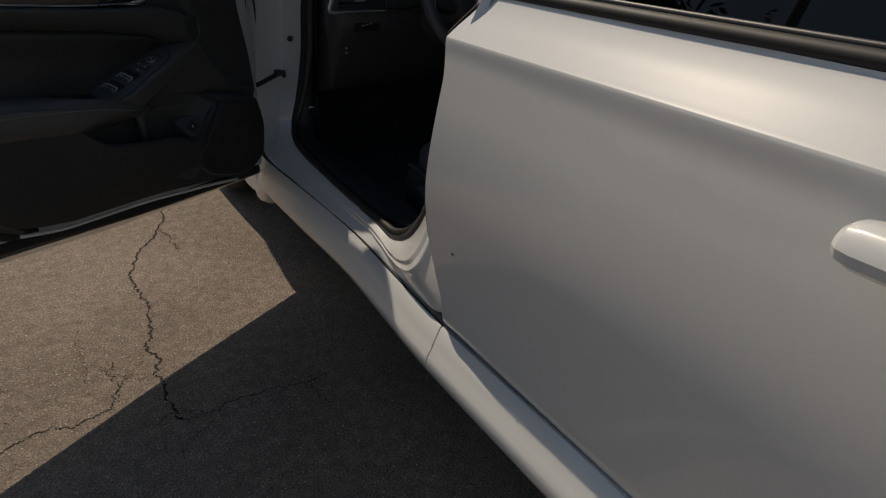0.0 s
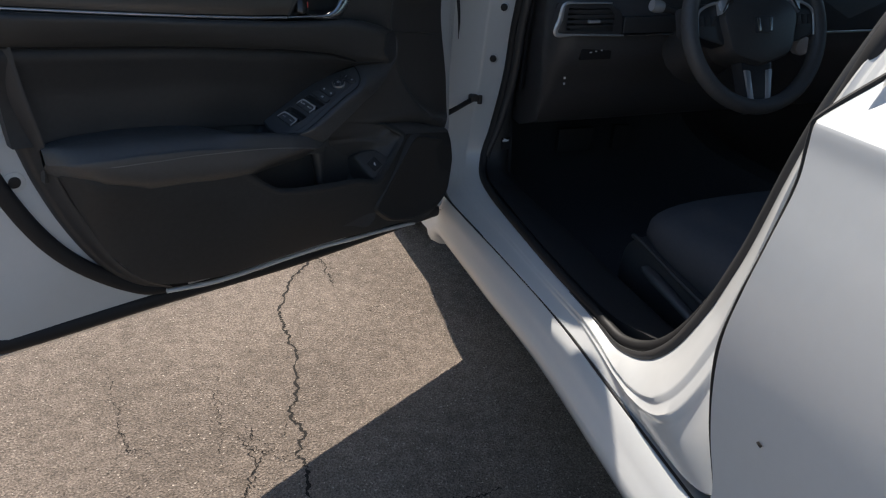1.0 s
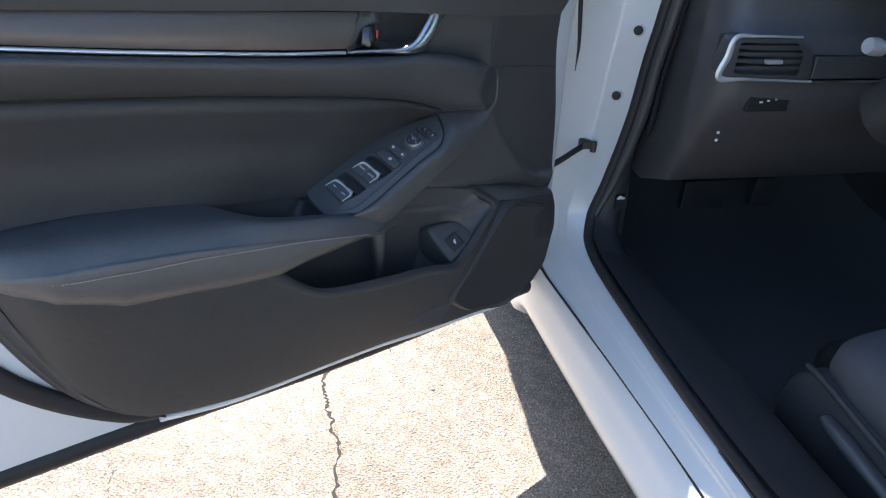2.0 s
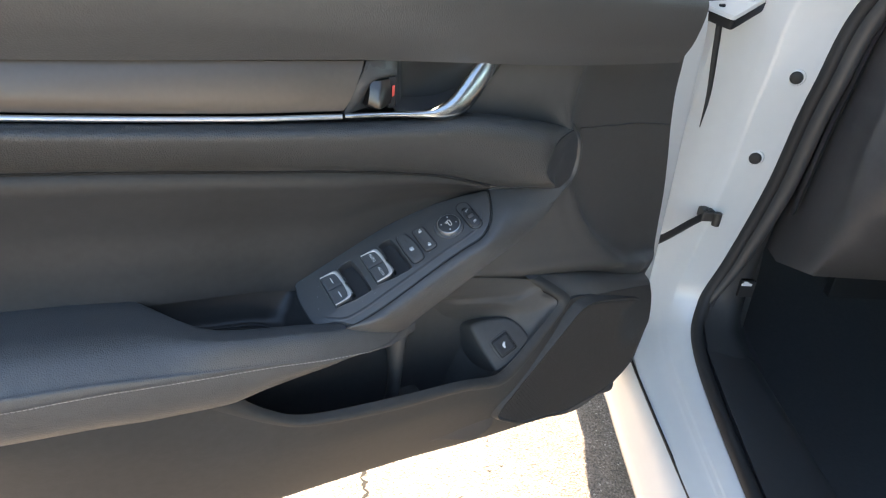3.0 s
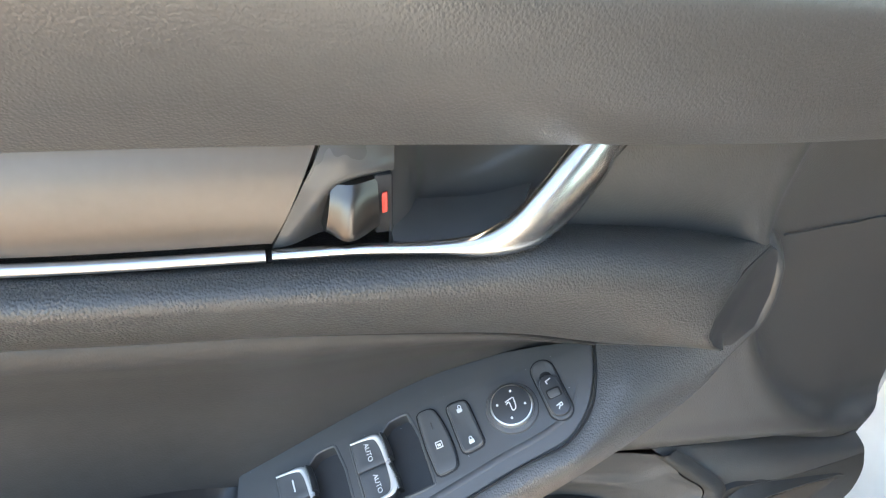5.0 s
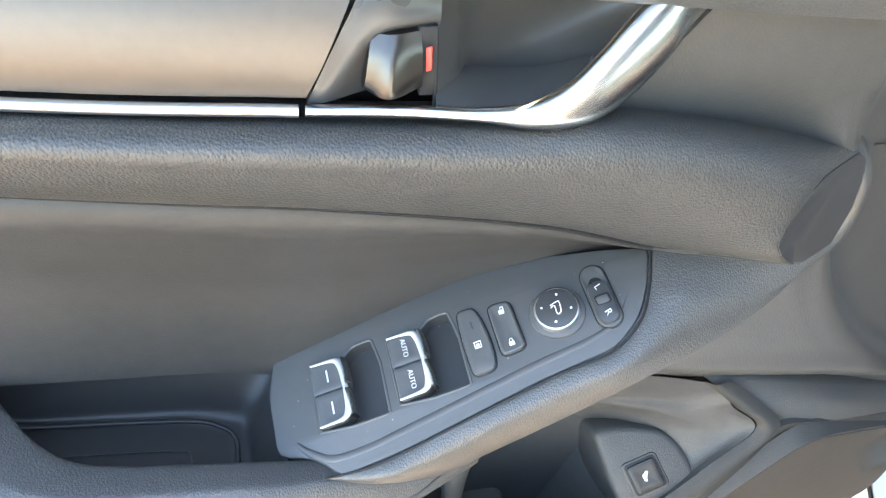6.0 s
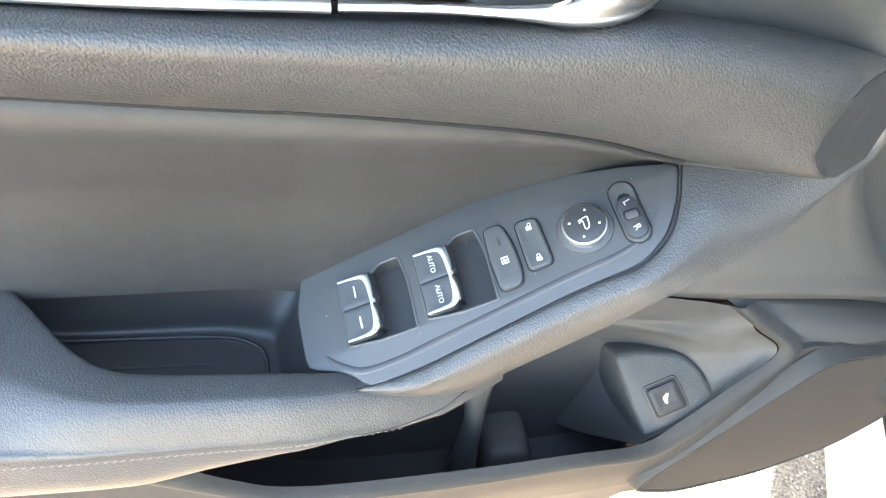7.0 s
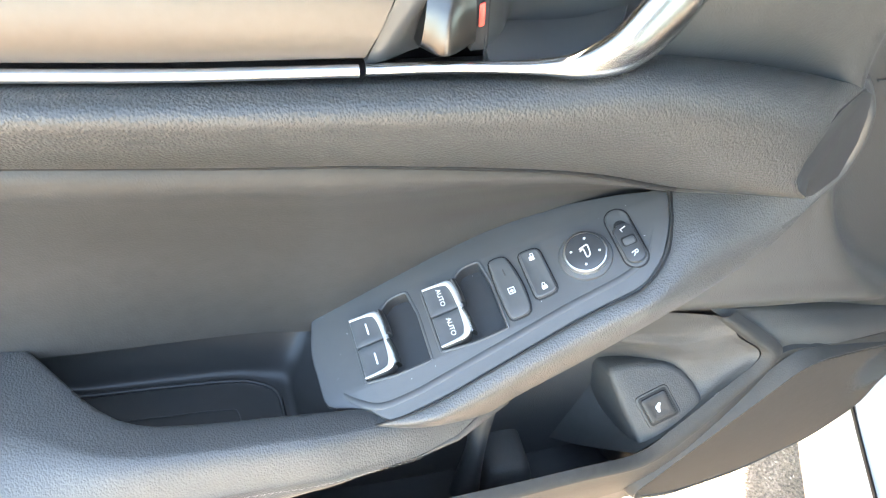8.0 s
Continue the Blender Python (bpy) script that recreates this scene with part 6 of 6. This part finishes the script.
# Window, its frame, the corner piece and the outside mirror.
pane_edge = [(0.2, -0.012, 0.97), (1.03, -0.012, 1.02), (0.98, -0.16, 1.42), (0.62, -0.145, 1.41), (0.33, -0.095, 1.31), (0.19, -0.05, 1.15)]
pane = link("door_window", pane_edge + [(u, v + 0.004, z) for u, v, z in pane_edge], [tuple(range(6)), tuple(range(11, 5, -1))] + [(k, (k + 1) % 6, 6 + (k + 1) % 6, 6 + k) for k in range(6)], GLASS, front_door, "clear side window", smooth=False)
pane.visible_shadow = False
# Swollen near its front, out of view, to shade a stray sunlit wedge on the ground.
sweep("window_frame", [(0.04, -0.035, 0.97), (0.062, -0.038, 1.08), (0.125, -0.055, 1.205), (0.29, -0.088, 1.335), (0.62, -0.14, 1.43), (0.85, -0.16, 1.46), (1.02, -0.16, 1.43), (1.07, -0.09, 1.24), (1.05, -0.01, 1.02)], [(0.035, 0.02), (0.055, 0.02), (0.135, 0.018), (0.09, 0.015), (0.03, 0.015), (0.028, 0.015), (0.028, 0.015), (0.028, 0.015), (0.028, 0.015)], DARK, front_door, "black window frame", n=90, up=(0, 1, 0))
patch("corner_piece", [(0.32, -0.03, 1.1), (0.22, -0.02, 1.08), (0.1, -0.01, 1.03)], [(0.29, 0.098, 0.977), (0.232, 0.105, 0.953), (0.13, 0.1, 0.948)], [(0, 0), (0.4, 0.015), (0.8, 0.012), (1, 0)], DARK, front_door, "black window corner piece", 24, 14, tuck=0.03)
loft("door_mirror", [[(0.14 + dx, y, 1.075 + dz) for dx, dz in rounded([(-0.1 * s, -0.08 * s), (0.1 * s, -0.08 * s), (0.11 * s, 0.06 * s), (-0.07 * s, 0.08 * s)], 0.03)] for y, s in ((-0.06, 0.6), (-0.08, 0.95), (-0.16, 1.05), (-0.25, 0.95), (-0.28, 0.6))], PAINT, front_door, "white painted outside mirror")


# ---- what the rear window mirrors: a tree and a utility pole across the car park ----
def tree(x, y, height, seed):
    """A tapered trunk with limbs and a loose crown of leaf clumps."""
    rnd = random.Random(seed)
    ob = thing("tree", "broad green tree across the car park", "tree", Matrix.Translation((x, y, 0)))
    sweep("trunk", [(0, 0, -0.1), (0.05, 0.03, height * 0.25), (-0.05, 0.1, height * 0.5)], [(0.3, 0.3), (0.2, 0.2), (0.13, 0.13)], BARK, ob, "rough brown trunk", n=14, sides=10, up=(1, 0, 0))
    tips = []
    for k in range(11):
        a, r = 2.4 * k, height * rnd.uniform(0.22, 0.36)
        tip = Vector((r * math.cos(a), r * math.sin(a), height * rnd.uniform(0.55, 0.95)))
        tips += [tip, tip * 0.8, tip * 0.62 + Vector((0, 0, height * 0.2))]
        sweep("limb", [(0, 0.08, height * (0.3 + 0.015 * k)), tuple(tip * 0.55 + Vector((0, 0, height * 0.12))), tuple(tip)], [(0.09, 0.09), (0.05, 0.05), (0.015, 0.015)], BARK, ob, "", n=8, sides=6, up=(0.3, 0.2, 1))
    verts, faces = [], []
    for tip in tips:
        for _ in range(420):
            c = tip + Vector((rnd.gauss(0, 0.55), rnd.gauss(0, 0.55), rnd.gauss(0, 0.42)))
            a, b = Vector((rnd.uniform(-1, 1), rnd.uniform(-1, 1), rnd.uniform(-0.6, 0.6))).normalized(), Vector((rnd.uniform(-1, 1), rnd.uniform(-1, 1), rnd.uniform(-1, 1))).normalized()
            w, i = rnd.uniform(0.07, 0.15), len(verts)
            verts += [c - a * w * 1.6, c + b * w * 0.6, c + a * w * 1.6, c - b * w * 0.6]
            faces.append((i, i + 1, i + 2, i + 3))
    tagged(link("crown", verts, faces, LEAF, ob, "loose dark green leaves", smooth=False), kind="stuff")
    return ob


tree(-9.4, 9.2, 5.6, 3)
tree(-7.6, 12.0, 5.8, 8)
tree(-12.4, 10.2, 6.2, 12)
utility = thing("utility_pole", "weathered wooden utility pole with crossarm", "utility pole", Matrix.Translation((-13.8, 8.6, 0)))
sweep("pole", [(0, 0, -0.1), (0, 0, 5.0), (0, 0, 11.0)], [(0.16, 0.16), (0.14, 0.14), (0.11, 0.11)], BARK, utility, "", n=10, sides=12, up=(1, 0, 0))
for h in (5.3, 6.3):
    box("crossarm", (2.0, 0.12, 0.14), (0, -0.15, h), BARK, utility, "", 0.02, pose(0, 0, 0, 0, 0, 35))
for k in (-0.8, 0.0, 0.8):
    sweep("cable", [(k, -0.5 * k, 9.7), (k + 9, 12, 9.0), (k + 18, 24, 9.7)], (0.02, 0.02), RUBBER, utility, "", n=16, sides=6, up=(0, 0, 1))
